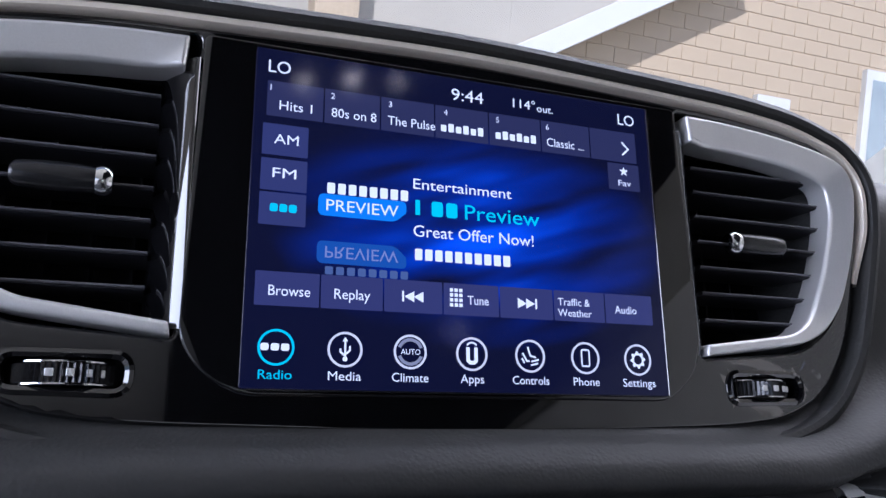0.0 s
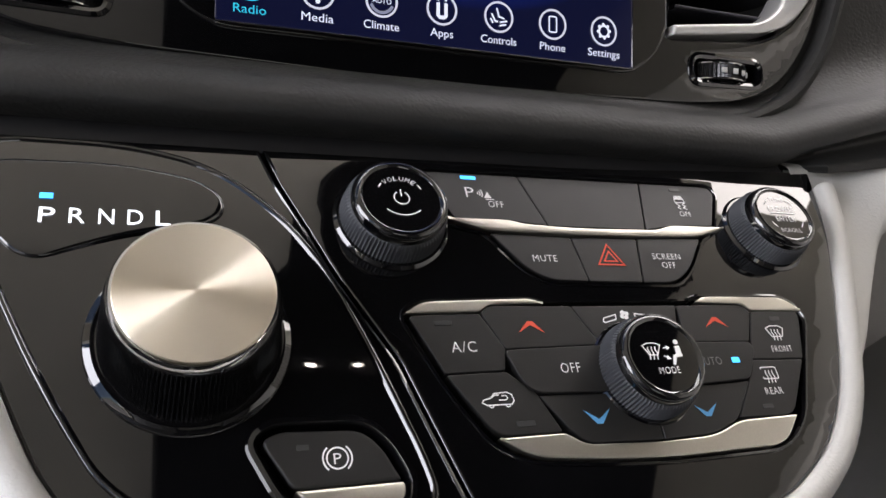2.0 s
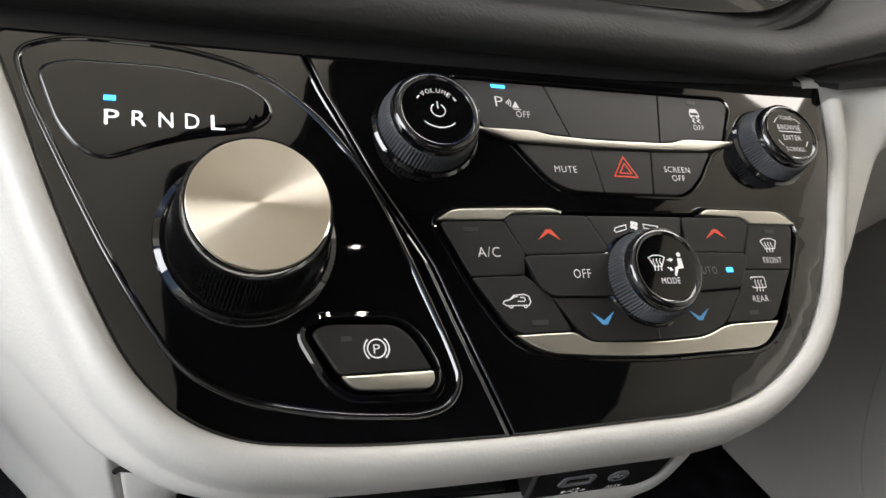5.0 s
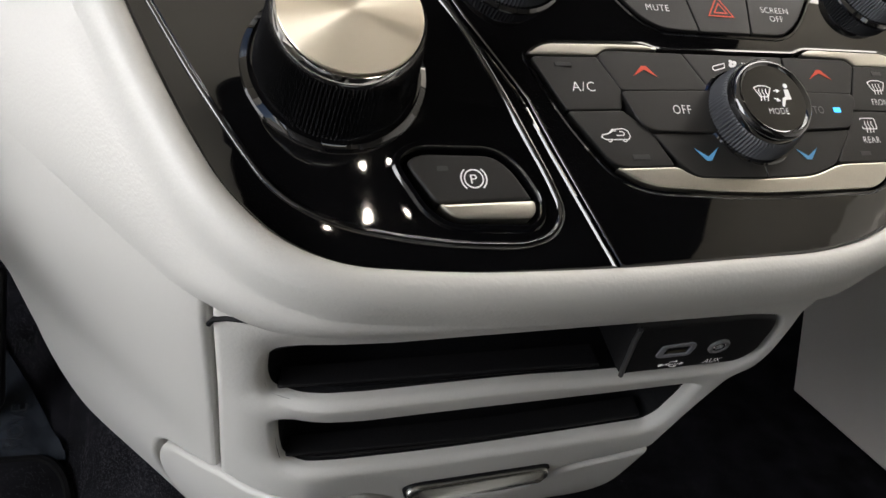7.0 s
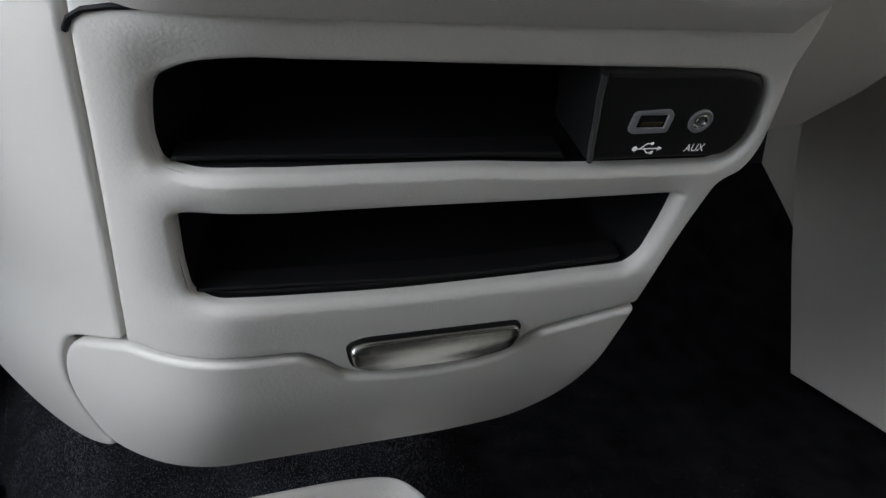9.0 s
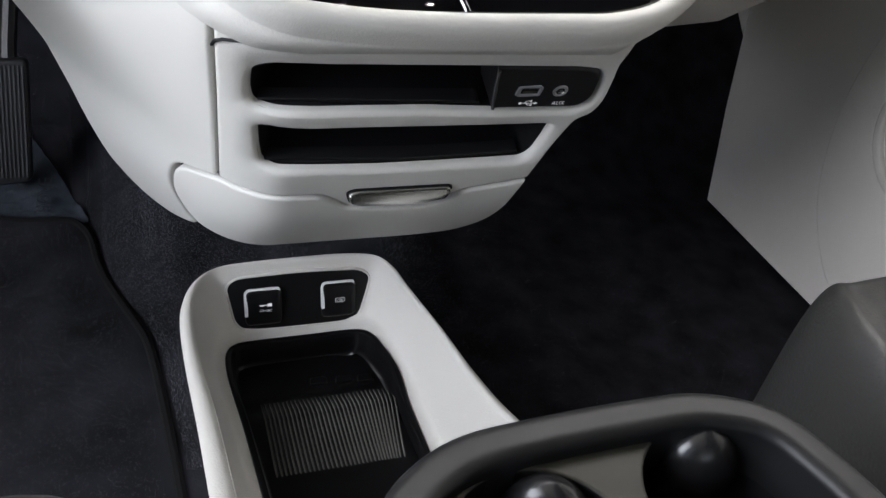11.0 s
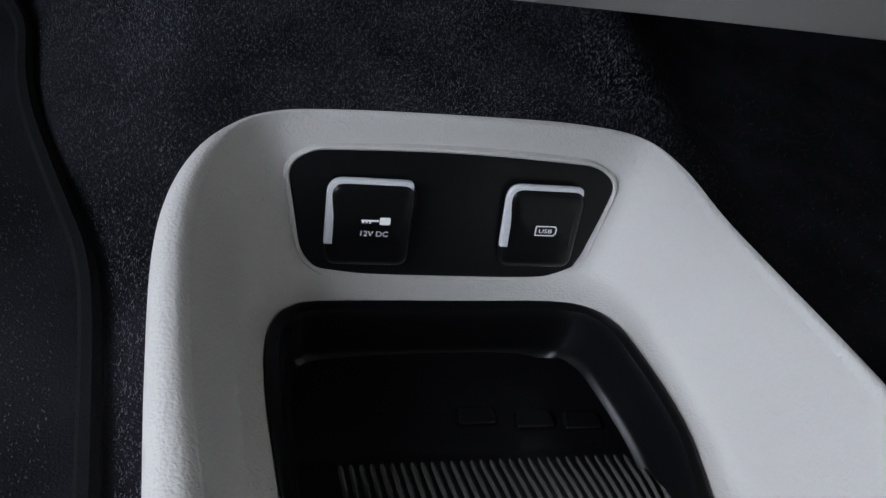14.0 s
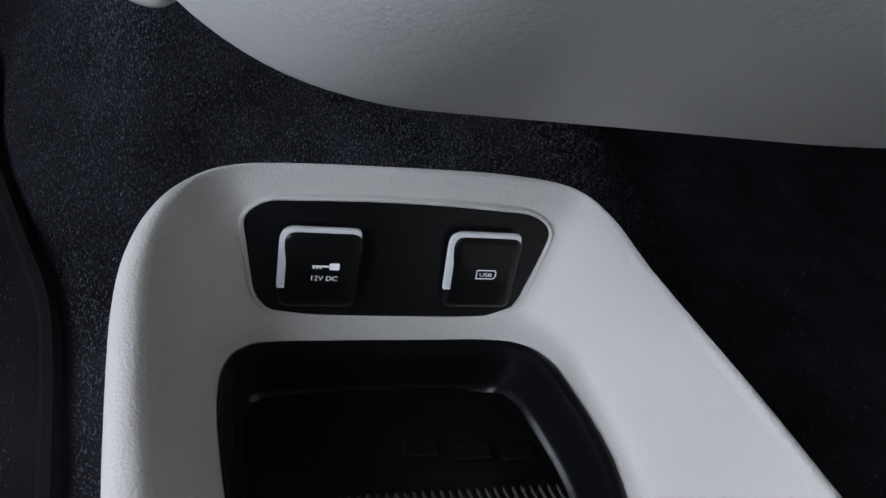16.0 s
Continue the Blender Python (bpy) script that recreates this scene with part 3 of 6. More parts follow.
say("LO", -79.6, 54.4, 5.2, 8.2)
say("LO", 71.6, 54.4, 5.2, 8.2)
say("9:44", -6.5, 54.2, 5.4, 14)
say("114°", 21.0, 55.0, 4.2, 10.2)
say("out.", 32.0, 54.6, 3.4, 7.6)
for k, (t, u, w) in enumerate((("Hits 1", -75.0, 12.2), ("80s on 8", -55.4, 17.6), ("The Pulse", -33.2, 19.6), ("", -11.2, 19.2), ("", 12.6, 18.2), ("Classic ...", 36.0, 17.6))):
    if t:
        say(t, u, 39.6, 3.9, w)
    else:
        for j in range(6):
            part("name_bar", flat(rounded(mm([(u + 3.2 * j, 39.8), (u + 3.2 * j + 2.3, 39.8), (u + 3.2 * j + 2.3, 42.6 + 0.8 * (j % 2)), (u + 3.2 * j, 42.6 + 0.8 * (j % 2))]), 0.0005), on_screen, 0.0005), TXT, screen)
    say(str(k + 1), -78.6 + 22.9 * k, 47.0, 2.5)
say("AM", -76.4, 26.0, 4.0, 9.0)
say("FM", -76.4, 12.8, 4.0, 8.6)
say("Fav", 69.6, 25.8, 2.8, 6.2)
say("Entertainment", -22.8, 14.3, 4.4, 41.6)
say("1", -22.0, 3.8, 6.4, 1.8, CYAN)
for a in (-15.4, -9.4):
    part("brand_mark", flat(rounded(mm([(a, 3.8), (a + 4.6, 3.8), (a + 4.6, 9.8), (a, 9.8)]), 0.0012), on_screen, 0.0005), CYAN, screen)
say("Preview", -1.6, 3.8, 6.4, 32.4, CYAN)
say("Great Offer Now!", -22.8, -4.8, 4.8, 50.6)
for k in range(10):
    a = -22.2 + 4.05 * k
    part("number_bar", flat(rounded(mm([(a, -14.0), (a + 2.9, -14.0), (a + 2.9, -9.6), (a, -9.6)]), 0.0005), on_screen, 0.0005), TXT, screen)
say("Browse", -75.9, -30.6, 3.9, 14.6)
say("Replay", -52.6, -30.6, 3.9, 13.2)
say("Tune", -1.2, -29.9, 3.6, 8.6)
say("Traffic &", 37.4, -28.0, 3.1, 14.4)
say("Weather", 37.2, -32.4, 3.1, 15.2)
say("Audio", 63.4, -30.0, 3.3, 10.2)
for k, t in enumerate(("Radio", "Media", "Climate", "Apps", "Controls", "Phone", "Settings")):
    say(t, -72.4 + 24.15 * k, -59.5, 3.3, (11.4, 11.8, 13.8, 9.4, 15.4, 11.6, 15.2)[k], CYAN if k == 0 else TXT, "CENTER")
    u = (-72.4 + 24.15 * k) * 0.001
    part("icon_ring", sheet(circle(u, -0.0487, 0.0063, 48), [circle(u, -0.0487, 0.0055, 48)], lambda a, b, d: on_screen(a, b, d - 0.0006), 0.0002, r=0.0), CYAN if k == 0 else RIM, screen)


def icon(bm, mat=None):
    return part("icon", bm, mat or TXT, screen, smooth=0)


def box2(u, v, w, h):
    return [(u - w / 2, v - h / 2), (u + w / 2, v - h / 2), (u + w / 2, v + h / 2), (u - w / 2, v + h / 2)]


# the two audio brand marks are kept as plain bars
for k in range(3):
    part("brand_mark", flat(rounded(mm(box2(-76.6 + 3.5 * k + 0.3, -48.6, 2.8, 2.5)), 0.0008), on_screen, 0.0006), TXT, screen)
for k in range(3):
    part("brand_mark", flat(rounded(mm(box2(-75.4 + 3.4 * k, 1.4, 2.8, 3.0)), 0.0009), on_screen, 0.0006), CYAN, screen)
for k in range(8):
    part("brand_mark", flat(rounded(mm(box2(-54.8 + 4.05 * k, 10.9, 2.9, 4.2)), 0.0006), on_screen, 0.0006), TXT, screen)
part("banner", flat(rounded(mm([(-59.4, 0.2, 2.4), (-30, 0.2, 2), (-25.6, 4.0, 1), (-25.6, 8.6, 2.4), (-59.4, 8.6, 2.4)]), seg=6), on_screen, 0.0004), LABEL, screen, "bright blue banner")
say("PREVIEW", -56.4, 2.2, 4.6, 27.6)
part("banner_reflection", flat(rounded(mm([(-59.4, -9.4, 2.4), (-59.4, -17.8, 2.4), (-25.6, -17.8, 2), (-25.6, -13.6, 1), (-30, -9.4, 2)]), seg=6), on_screen, 0.0004), LABEL_DIM, screen)
say("PREVIEW", -56.4, -16.0, 4.6, 27.6, glow("mirrored_text_glow", (0.16, 0.2, 0.42)), flip=True)
for k in range(8):
    part("brand_mark", flat(rounded(mm(box2(-54.8 + 4.05 * k, -20.4, 2.9, 3.0)), 0.0006), on_screen, 0.0006), FAINT, screen)
# icons
s = 0.001
icon(stroke([[(64.6 * s + 8.0 * s, 46.0 * s), (75.6 * s, 43.0 * s), (72.6 * s, 40.0 * s)]], on_screen, 0.0008, 0.0006))
star = [(72.6 * s + (2.2 if k % 2 == 0 else 0.95) * s * math.sin(math.pi * k / 5), 32.4 * s + (2.2 if k % 2 == 0 else 0.95) * s * math.cos(math.pi * k / 5)) for k in range(10)]
icon(flat(star, on_screen, 0.0006))
for i in range(3):
    for j in range(4):
        part("icon_dot", flat(mm(box2(-7.8 + 1.9 * i, -30.4 + 1.9 * j, 1.3, 1.3)), on_screen, 0.0006), TXT, screen)
for u, d in ((-22.6, -1), (23.4, 1)):
    tri = [flat(mm([(u + d * (k - 3.6), -30.2), (u + d * (k + 0.2), -28.2), (u + d * (k - 3.6), -26.2)]), on_screen, 0.0006) for k in (0.0, 3.6)]
    icon(joined(*tri, flat(mm(box2(u + d * 4.3, -28.2, 0.7, 4.0)), on_screen, 0.0006)))
c = lambda k: -72.4 + 24.15 * k  # noqa: E731
icon(joined(stroke([[(c(1) * s, -52.2 * s), (c(1) * s, -45.4 * s)], [(c(1) * s, -50.4 * s), ((c(1) + 1.7) * s, -49.0 * s), ((c(1) + 1.7) * s, -47.4 * s)], [(c(1) * s, -50.9 * s), ((c(1) - 1.7) * s, -49.6 * s), ((c(1) - 1.7) * s, -48.4 * s)]], on_screen, 0.0007, 0.0006),
            flat([Vector(p) for p in circle(c(1) * s, -52.0 * s, 0.0009, 12)], on_screen, 0.0006), flat(mm([(c(1) - 1, -45.8), (c(1) + 1, -45.8), (c(1), -44.2)]), on_screen, 0.0006)))
part("icon_ring", stroke([arc(c(2) * s, -0.0487, 0.0044, 20, 160, 16), arc(c(2) * s, -0.0487, 0.0044, 200, 340, 16)], on_screen, 0.0012, 0.0006), glow("grey_ring_glow", (0.2, 0.22, 0.3)), screen)
say("AUTO", c(2), -49.7, 2.1, 7.4, None, "CENTER", 0.0008)
icon(joined(stroke([[((c(3) - 1.6) * s, -46.2 * s), ((c(3) - 1.6) * s, -51.2 * s), ((c(3) - 0.8) * s, -51.9 * s), ((c(3) + 0.8) * s, -51.9 * s), ((c(3) + 1.6) * s, -51.2 * s), ((c(3) + 1.6) * s, -46.2 * s)]], on_screen, 0.0014, 0.0006),
            stroke([arc(c(3) * s, -46.6 * s, 0.0022, 30, 150, 8)], on_screen, 0.0006, 0.0006)))
icon(stroke([[((c(4) - 3.2) * s, -47.6 * s), ((c(4) - 1.6) * s, -50.6 * s), ((c(4) - 0.4) * s, -50.6 * s)], [((c(4) - 1.0) * s, -45.2 * s), (c(4) * s, -48.6 * s), ((c(4) + 2.4) * s, -49.2 * s)], [((c(4) + 0.4) * s, -50.8 * s), ((c(4) + 3.6) * s, -50.0 * s)], [((c(4) + 0.2) * s, -52.2 * s), ((c(4) + 3.2) * s, -51.4 * s)], [((c(4) - 3.6) * s, -49.6 * s), ((c(4) - 2.6) * s, -51.4 * s)]], on_screen, 0.0007, 0.0006))
icon(stroke([[p.to_tuple() for p in rounded(mm(box2(c(5), -48.7, 3.4, 6.4)), 0.0007)] + [tuple(rounded(mm(box2(c(5), -48.7, 3.4, 6.4)), 0.0007)[0])]], on_screen, 0.0006, 0.0006))
gear = []
for k in range(32):
    r = 3.5 if k % 4 in (0, 1) else 2.7
    gear.append((c(6) * s + r * s * math.cos(2 * math.pi * k / 32), -0.0487 + r * s * math.sin(2 * math.pi * k / 32)))
icon(sheet([Vector(p) for p in gear], [circle(c(6) * s, -0.0487, 0.0019, 20)], lambda a, b, d: on_screen(a, b, d - 0.0006), 0.0001, r=0.0))

# ---- control panel ----
panel = thing("control_panel", "glossy piano-black centre stack panel with radio and climate controls", "control panel")
PANEL = mm([(-168, 75, 6), (-158, 46, 20), (-148, 15, 20), (-138, -12, 20), (-127, -36, 14), (-113, -52, 14), (-96, -60, 12), (-62, -64, 20), (-11, -65.4, 20), (40, -64.4, 20),
            (66, -64.2, 16), (94, -59, 16), (120, -43.5, 14), (137, -23, 14), (152, 8, 20), (170, 50, 14), (176, 75, 4), (177.5, 82, 2), (150, 81, 6), (60, 76, 20)])
SPLIT = mm([(-69, 75), (-64, 60), (-48, 23.5), (-31.5, -6.5), (-11, -66)])
outline = rounded(PANEL, seg=5)
if area(outline) < 0:
    outline.reverse()


def split_u(v):
    pts = SPLIT
    for (u1, v1), (u2, v2) in zip(pts, pts[1:]):
        if v >= v2:
            return u1 + (u2 - u1) * (v1 - v) / (v1 - v2)
    return pts[-1][0]


def half(side):
    """The outline cut along the slanting joint."""
    keep = [p for p in outline if (p.x - split_u(p.y)) * side > 0.0015]
    # start the run where the kept points begin
    idx = [i for i, p in enumerate(outline) if (p.x - split_u(p.y)) * side > 0.0015]
    gap = next(k for k in range(len(idx)) if idx[k] - idx[k - 1] not in (1,) and not (k == 0 and idx[0] == 0 and idx[-1] == len(outline) - 1))
    run = [outline[i] for i in idx[gap:] + idx[:gap]]
    cut = [Vector((split_u(v) + 0.0004 * side, v)) for v in (0.0749, 0.06, 0.042, 0.0235, 0.008, -0.0065, -0.025, -0.045, -0.0649)]
    return run + (cut if (run[-1] - cut[0]).length < (run[-1] - cut[-1]).length else cut[::-1])


def face(a, b, d=0.0):
    """The panel is slightly crowned towards its lower edge."""
    return CONTROL(a, b, d + 0.0022 * smoothstep(0.03, 0.085, b) + 0.002 * smoothstep(-0.005, -0.03, b) * smoothstep(-0.01, -0.06, a))


RADIO = rounded(mm([(-14.5, 69.6, 3), (115, 69.6, 4), (117, 65, 3), (107.5, 46.2, 2), (99.5, 41.6, 3), (89.5, 28, 6), (81, 21.2, 7), (27, 21.9, 7), (18.6, 27, 6), (7.0, 42, 3), (-9, 46.5, 2)]), seg=4)
CLIMATE = rounded(mm([(-29, 9.8, 3), (-22.5, 14.6, 6), (17.7, 15.6, 3), (22.2, 13.6, 3), (82.5, 13.9, 3), (87, 16, 3), (127, 15.8, 6), (134.6, 8.2, 5), (113.5, -33, 8), (101, -42, 9), (45.4, -43.2, 30), (5, -39.6, 8), (-6, -34, 8), (-17, -17, 10)]), seg=4)
right_half = sheet(half(1), [RADIO, CLIMATE], face, 0.012, r=0.0012, step=0.012)
part("right_plate", right_half, GLOSS, panel)
BRAKE = rounded(mm([(-76.6, -27.6, 4), (-70.6, -23.6, 4), (-45.6, -24.4, 6), (-38.6, -30.6, 6), (-33.6, -42, 4), (-36, -49.4, 4), (-62.5, -48, 6), (-69, -43, 6)]), seg=4)
part("left_plate", sheet(half(-1), [BRAKE], face, 0.012, r=0.0012, step=0.012), GLOSS, panel)
for name, hole in (("radio_well", RADIO), ("climate_well", CLIMATE), ("switch_well", BRAKE)):
    bm = bmesh.new()
    bm.faces.new([bm.verts.new(face(p.x, p.y, 0.007)) for p in hole])
    bmesh.ops.recalc_face_normals(bm, faces=bm.faces)
    part(name, bm, VOID, panel)
# dark closing strip between the panel's upper edge and the pad
part("closing_strip", loft([[(-0.30 + 0.0356 * k, y, z) for k in range(14)] for y, z in ((0.3735, 0.548), (0.3775, 0.556), (0.3860, 0.563), (0.3950, 0.572))], closed=False), BLACK, panel, "dark closing strip under the pad")
# raised lip of the climate field and of the radio field
for hole in (RADIO, CLIMATE):
    h = [Vector(p) for p in hole]
    if area(h) < 0:
        h.reverse()
    part("well_lip", loft([[face(p.x, p.y, d) for p in inset(h, off)] for off, d in ((-0.0016, 0.0002), (-0.0012, -0.0005), (-0.0004, -0.0006), (0.0, 0.0002))], True), GLOSS, panel)


def button(points, r=0.0008, height=0.0008, mat=BUTTON, label="", name="button", gap=-0.00008):
    loop = rounded(mm(points), r, 4)
    loop = [Vector(p) for p in loop]
    if area(loop) < 0:
        loop.reverse()
    loop = inset(loop, gap)
    return part(name, sheet(loop, [], lambda a, b, d: face(a, b, d - height), 0.006, r=0.0004), mat, panel, label)


def legend(text, u, v, cap, parent, width=0.0, mat=WHITE, align="CENTER", height=0.0008):
    return writing("legend", text, face, u * s, v * s, cap * s, mat, parent, width * s, align, height + 0.0002, thin=0.006)


def symbol(lines, parent, w=0.45, mat=WHITE, height=0.0008):
    return part("symbol", stroke([mm(line) for line in lines], face, w * s, height + 0.0002), mat, parent, smooth=0)


def filled(points, parent, mat=WHITE, height=0.0008, name="symbol"):
    return part(name, flat(mm(points), face, height + 0.0002), mat, parent, smooth=0)


def lamp(u, v, parent, mat=LAMP_OFF, w=5.0, h=1.6, height=0.0008):
    return part("indicator", sheet(rounded(mm(box2(u, v, w, h)), 0.0003), [], lambda a, b, d: face(a, b, d - height - 0.0002), 0.0006, r=0.0001), mat, parent)


# radio keys
k1 = button([(-13.4, 68.6, 2.5), (25.6, 68.6), (32.4, 45.8), (17, 47.6), (-3.4, 47.6)])
button([(26.2, 68.6), (80.0, 68.6), (74.6, 45.4), (33.0, 45.6)])
k3 = button([(80.6, 68.6), (114, 68.6, 3), (115.8, 65, 2), (107.6, 48.4), (88, 47.6), (75.2, 45.4)])
lamp(5.4, 66.7, k1, LED, 6.0, 1.5)
legend("P", 4.6, 57.4, 5.0, k1, 3.4)
symbol([arc(6.8, 59.4, r, -38, 38, 6) for r in (0.9, 1.8, 2.7)], k1, 0.45)
filled([(9.8, 57.4), (12.8, 57.4), (11.6, 60.4)], k1)
symbol([[(10.2, 56.7), (13.6, 56.7)]], k1, 0.4)
legend("OFF", 13.9, 53.2, 3.0, k1, 6.0)
lamp(96.6, 66.2, k3)
symbol([[(94.4, 59.6), (94.4, 61.0), (95.2, 62.8), (98.2, 62.8), (98.9, 61.0), (98.9, 59.6), (94.4, 59.6)], [(94.6, 58.8), (96.0, 57.9), (94.8, 57.0), (96.2, 56.1)], [(97.2, 58.8), (98.6, 57.9), (97.4, 57.0), (98.8, 56.1)]], k3, 0.5)
filled([(94.8, 61.2), (98.5, 61.2), (97.9, 62.5), (95.5, 62.5)], k3)
filled([(94.5, 59.0), (95.5, 59.0), (95.5, 59.9), (94.5, 59.9)], k3)
filled([(97.8, 59.0), (98.8, 59.0), (98.8, 59.9), (97.8, 59.9)], k3)
legend("OFF", 97.0, 52.6, 2.6, k3, 5.6)
k4 = button([(8.6, 41.6), (40.2, 40.6), (42.6, 22.2), (27.4, 22.8, 6), (19.4, 27.4, 5)])
k5 = button([(40.8, 40.6), (68.6, 40.8), (65.2, 22.0), (43.2, 22.2)])
k6 = button([(69.2, 40.8), (98.6, 41.8), (88.8, 28.4, 5), (80.2, 22.0, 6), (65.8, 22.0)])
legend("MUTE", 27.4, 30.0, 2.9, k4, 9.6)
symbol([[(48.9, 29.2), (54.6, 37.8), (59.6, 29.0), (48.9, 29.2)], [(51.6, 30.6), (54.5, 34.8), (57.0, 30.5), (51.6, 30.6)]], k5, 0.6, RED)
legend("SCREEN", 79.4, 31.8, 2.7, k6, 12.6)
legend("OFF", 79.2, 28.0, 2.7, k6, 6.2)
# silver divider between the rows
part("silver_divider", sheet(rounded(mm([(-8.6, 47.4, 0.8), (16.5, 47.2, 2), (22.8, 45.6, 2), (43, 44.5, 8), (79, 44.9, 3), (86.5, 47.2, 2), (112.5, 47.4, 1), (111, 46, 1), (97, 42.4, 4), (70, 41.6, 8), (47, 41.4, 8), (8.1, 42.2, 4)]), seg=4), [], lambda a, b, d: face(a, b, d - 0.0022), 0.006, r=0.0009), SILVER, panel, "satin silver divider strip")
# climate keys
b_ac = button([(-27.0, 9.2, 2), (-2.6, 9.8), (4.0, -3.0), (2.4, -10.4), (-17.8, -10.8)])
b_car = button([(-17.6, -11.4), (2.6, -11.0), (11.4, -18.8), (17.2, -31.4), (-4.8, -31.6, 5)])
b_upl = button([(-1.9, 10.2, 1), (1.4, 12.6, 3), (32.0, 12.2), (39.6, -2.4), (4.4, -3.0)])
b_fan = button([(32.6, 12.2), (75.4, 12.2), (72.0, -1.0), (40.2, -2.4)])
b_upr = button([(76.0, 12.2), (105.6, 12.2, 3), (108.2, 9.2, 1), (102.6, -2.6), (75.0, -2.2)])
b_front = button([(108.8, 9.6), (131.6, 9.4, 3), (124.2, -10.0), (100.9, -9.6), (103.4, -2.8)])
b_rear = button([(100.6, -10.2), (123.6, -10.6), (109.6, -30.8, 4), (86.0, -30.8), (96.2, -17.4)])
b_off = button([(3.2, -3.8, 2), (40.8, -3.0), (38.6, -19.4), (12.4, -18.8, 2), (8.0, -16.2, 3)], height=0.0016)
b_auto = button([(73.4, -2.8), (101.8, -3.2, 2), (102.8, -6, 2), (96.0, -17.2, 2), (73.4, -18.4)], height=0.0016)
b_dnl = button([(12.0, -19.4), (42.5, -20.0), (53.4, -24), (52.8, -36.2), (25.4, -35.6, 3), (20.4, -31.4, 4)])
b_dnr = button([(74.0, -18.8), (95.6, -18.0), (84.8, -31.4, 3), (73.2, -35.6, 4), (53.4, -36.2), (54.0, -24)])
lamp(-15.8, 6.4, b_ac, w=6)
legend("A/C", -10.2, -3.9, 3.9, b_ac, 8.6)
filled([(10.0, 2.4), (14.9, 5.2), (19.6, 2.3), (16.0, 6.6), (14.0, 6.6)], b_upl, RED)
filled([(85.2, 3.1), (90.4, 5.8), (95.4, 3.1), (91.6, 7.2), (89.6, 7.2)], b_upr, RED)
filled([(26.2, -25.1), (31.0, -28.3), (36.0, -24.9), (32.1, -29.8), (30.0, -29.8)], b_dnl, BLUE)
filled([(68.6, -25.7), (73.1, -28.4), (78.0, -25.3), (74.2, -29.8), (72.1, -29.8)], b_dnr, BLUE)
for k in range(4):
    a = math.pi / 2 * k + 0.5
    part("symbol", flat([Vector((0.0526 + 0.0011 * math.cos(a) + p.x, 0.0085 + 0.0011 * math.sin(a) + p.y)) for p in circle(0, 0, 0.0009, 10)], face, 0.001), WHITE, b_fan, smooth=0)
symbol([[(43.3, 6.2), (43.9, 7.4), (48.9, 8.7), (48.7, 6.9), (44.0, 5.6), (43.3, 6.2)], [(56.8, 9.0), (56.8, 7.4), (63.4, 6.6), (63.2, 8.2), (56.8, 9.0)]], b_fan)
legend("OFF", 25.2, -12.5, 3.6, b_off, 7.2, height=0.0016)
legend("AUTO", 81.1, -11.8, 3.2, b_auto, 9.8, DIM, height=0.0016)
lamp(92.3, -10.2, b_auto, LED, 3.2, 2.0, height=0.0016)
symbol([[(-7.8, -21.0), (-6.4, -21.8), (2.0, -21.8), (2.9, -20.6), (2.4, -18.6), (0.8, -17.8), (-3.4, -18.1), (-5.0, -19.6), (-7.4, -20.1), (-7.8, -21.0)], arc(-5.0, -21.9, 0.7, 180, 360, 8), arc(0.6, -21.9, 0.7, 180, 360, 8), [(-4.6, -19.5), (-3.3, -18.6), (-1.9, -18.6)], [(-1.0, -18.9), (0.4, -18.9), (0.9, -19.6), (0.4, -20.3), (-2.2, -20.3)]], b_car, 0.42)
lamp(5.2, -28.2, b_car, w=6.4, h=1.8)
lamp(118.4, 6.3, b_front, w=4.6)
symbol([[(112.2, 2.2), (114.4, 3.2), (118.2, 3.2), (120.3, 2.2), (118.6, -1.2), (113.8, -1.2), (112.2, 2.2)]] + [[(114.6 + 1.5 * j, 1.8), (114.3 + 1.5 * j, 0.7), (114.8 + 1.5 * j, -0.4), (114.3 + 1.5 * j, -2.8)] for j in range(3)], b_front, 0.45)
legend("FRONT", 116.0, -7.4, 2.7, b_front, 9.4)
symbol([[p.to_tuple() for p in [Vector((q[0] * 1000, q[1] * 1000)) for q in rounded(mm(box2(105.6, -15.4, 6.8, 4.4)), 0.0008)]]] + [[(104.1 + 1.5 * j, -14.4), (103.8 + 1.5 * j, -15.6), (104.3 + 1.5 * j, -16.8), (103.8 + 1.5 * j, -19.2)] for j in range(3)], b_rear, 0.45)
legend("REAR", 104.6, -23.4, 2.7, b_rear, 7.8)
lamp(99.4, -27.6, b_rear, w=4.8)
for pts, text in (([(-28.2, 9.9, 1), (-22.0, 14.2, 5), (17.4, 15.2, 3), (22.4, 13.2, 1), (1.4, 12.9, 3), (-2.6, 10.2, 1)], "silver corner strip"),
                  ([(84.4, 13.4, 1), (88.6, 15.8, 2), (126.0, 15.4, 6), (133.4, 9.6, 1), (108.6, 9.8, 1), (105.4, 12.6, 3)], "silver corner strip"),
                  ([(-5.2, -32.2, 1), (18.0, -32.0, 2), (24.0, -36.0, 4), (52.8, -37.0, 10), (73.6, -36.2, 6), (84.8, -31.9, 4), (110.6, -31.2, 1), (101.0, -41.2, 8), (45.4, -42.4, 30), (5.6, -38.8, 8)], "silver lower strip")):
    part("silver_strip", sheet(rounded(mm(pts), seg=5), [], lambda a, b, d: face(a, b, d - 0.0014), 0.005, r=0.0007), SILVER, panel, text)


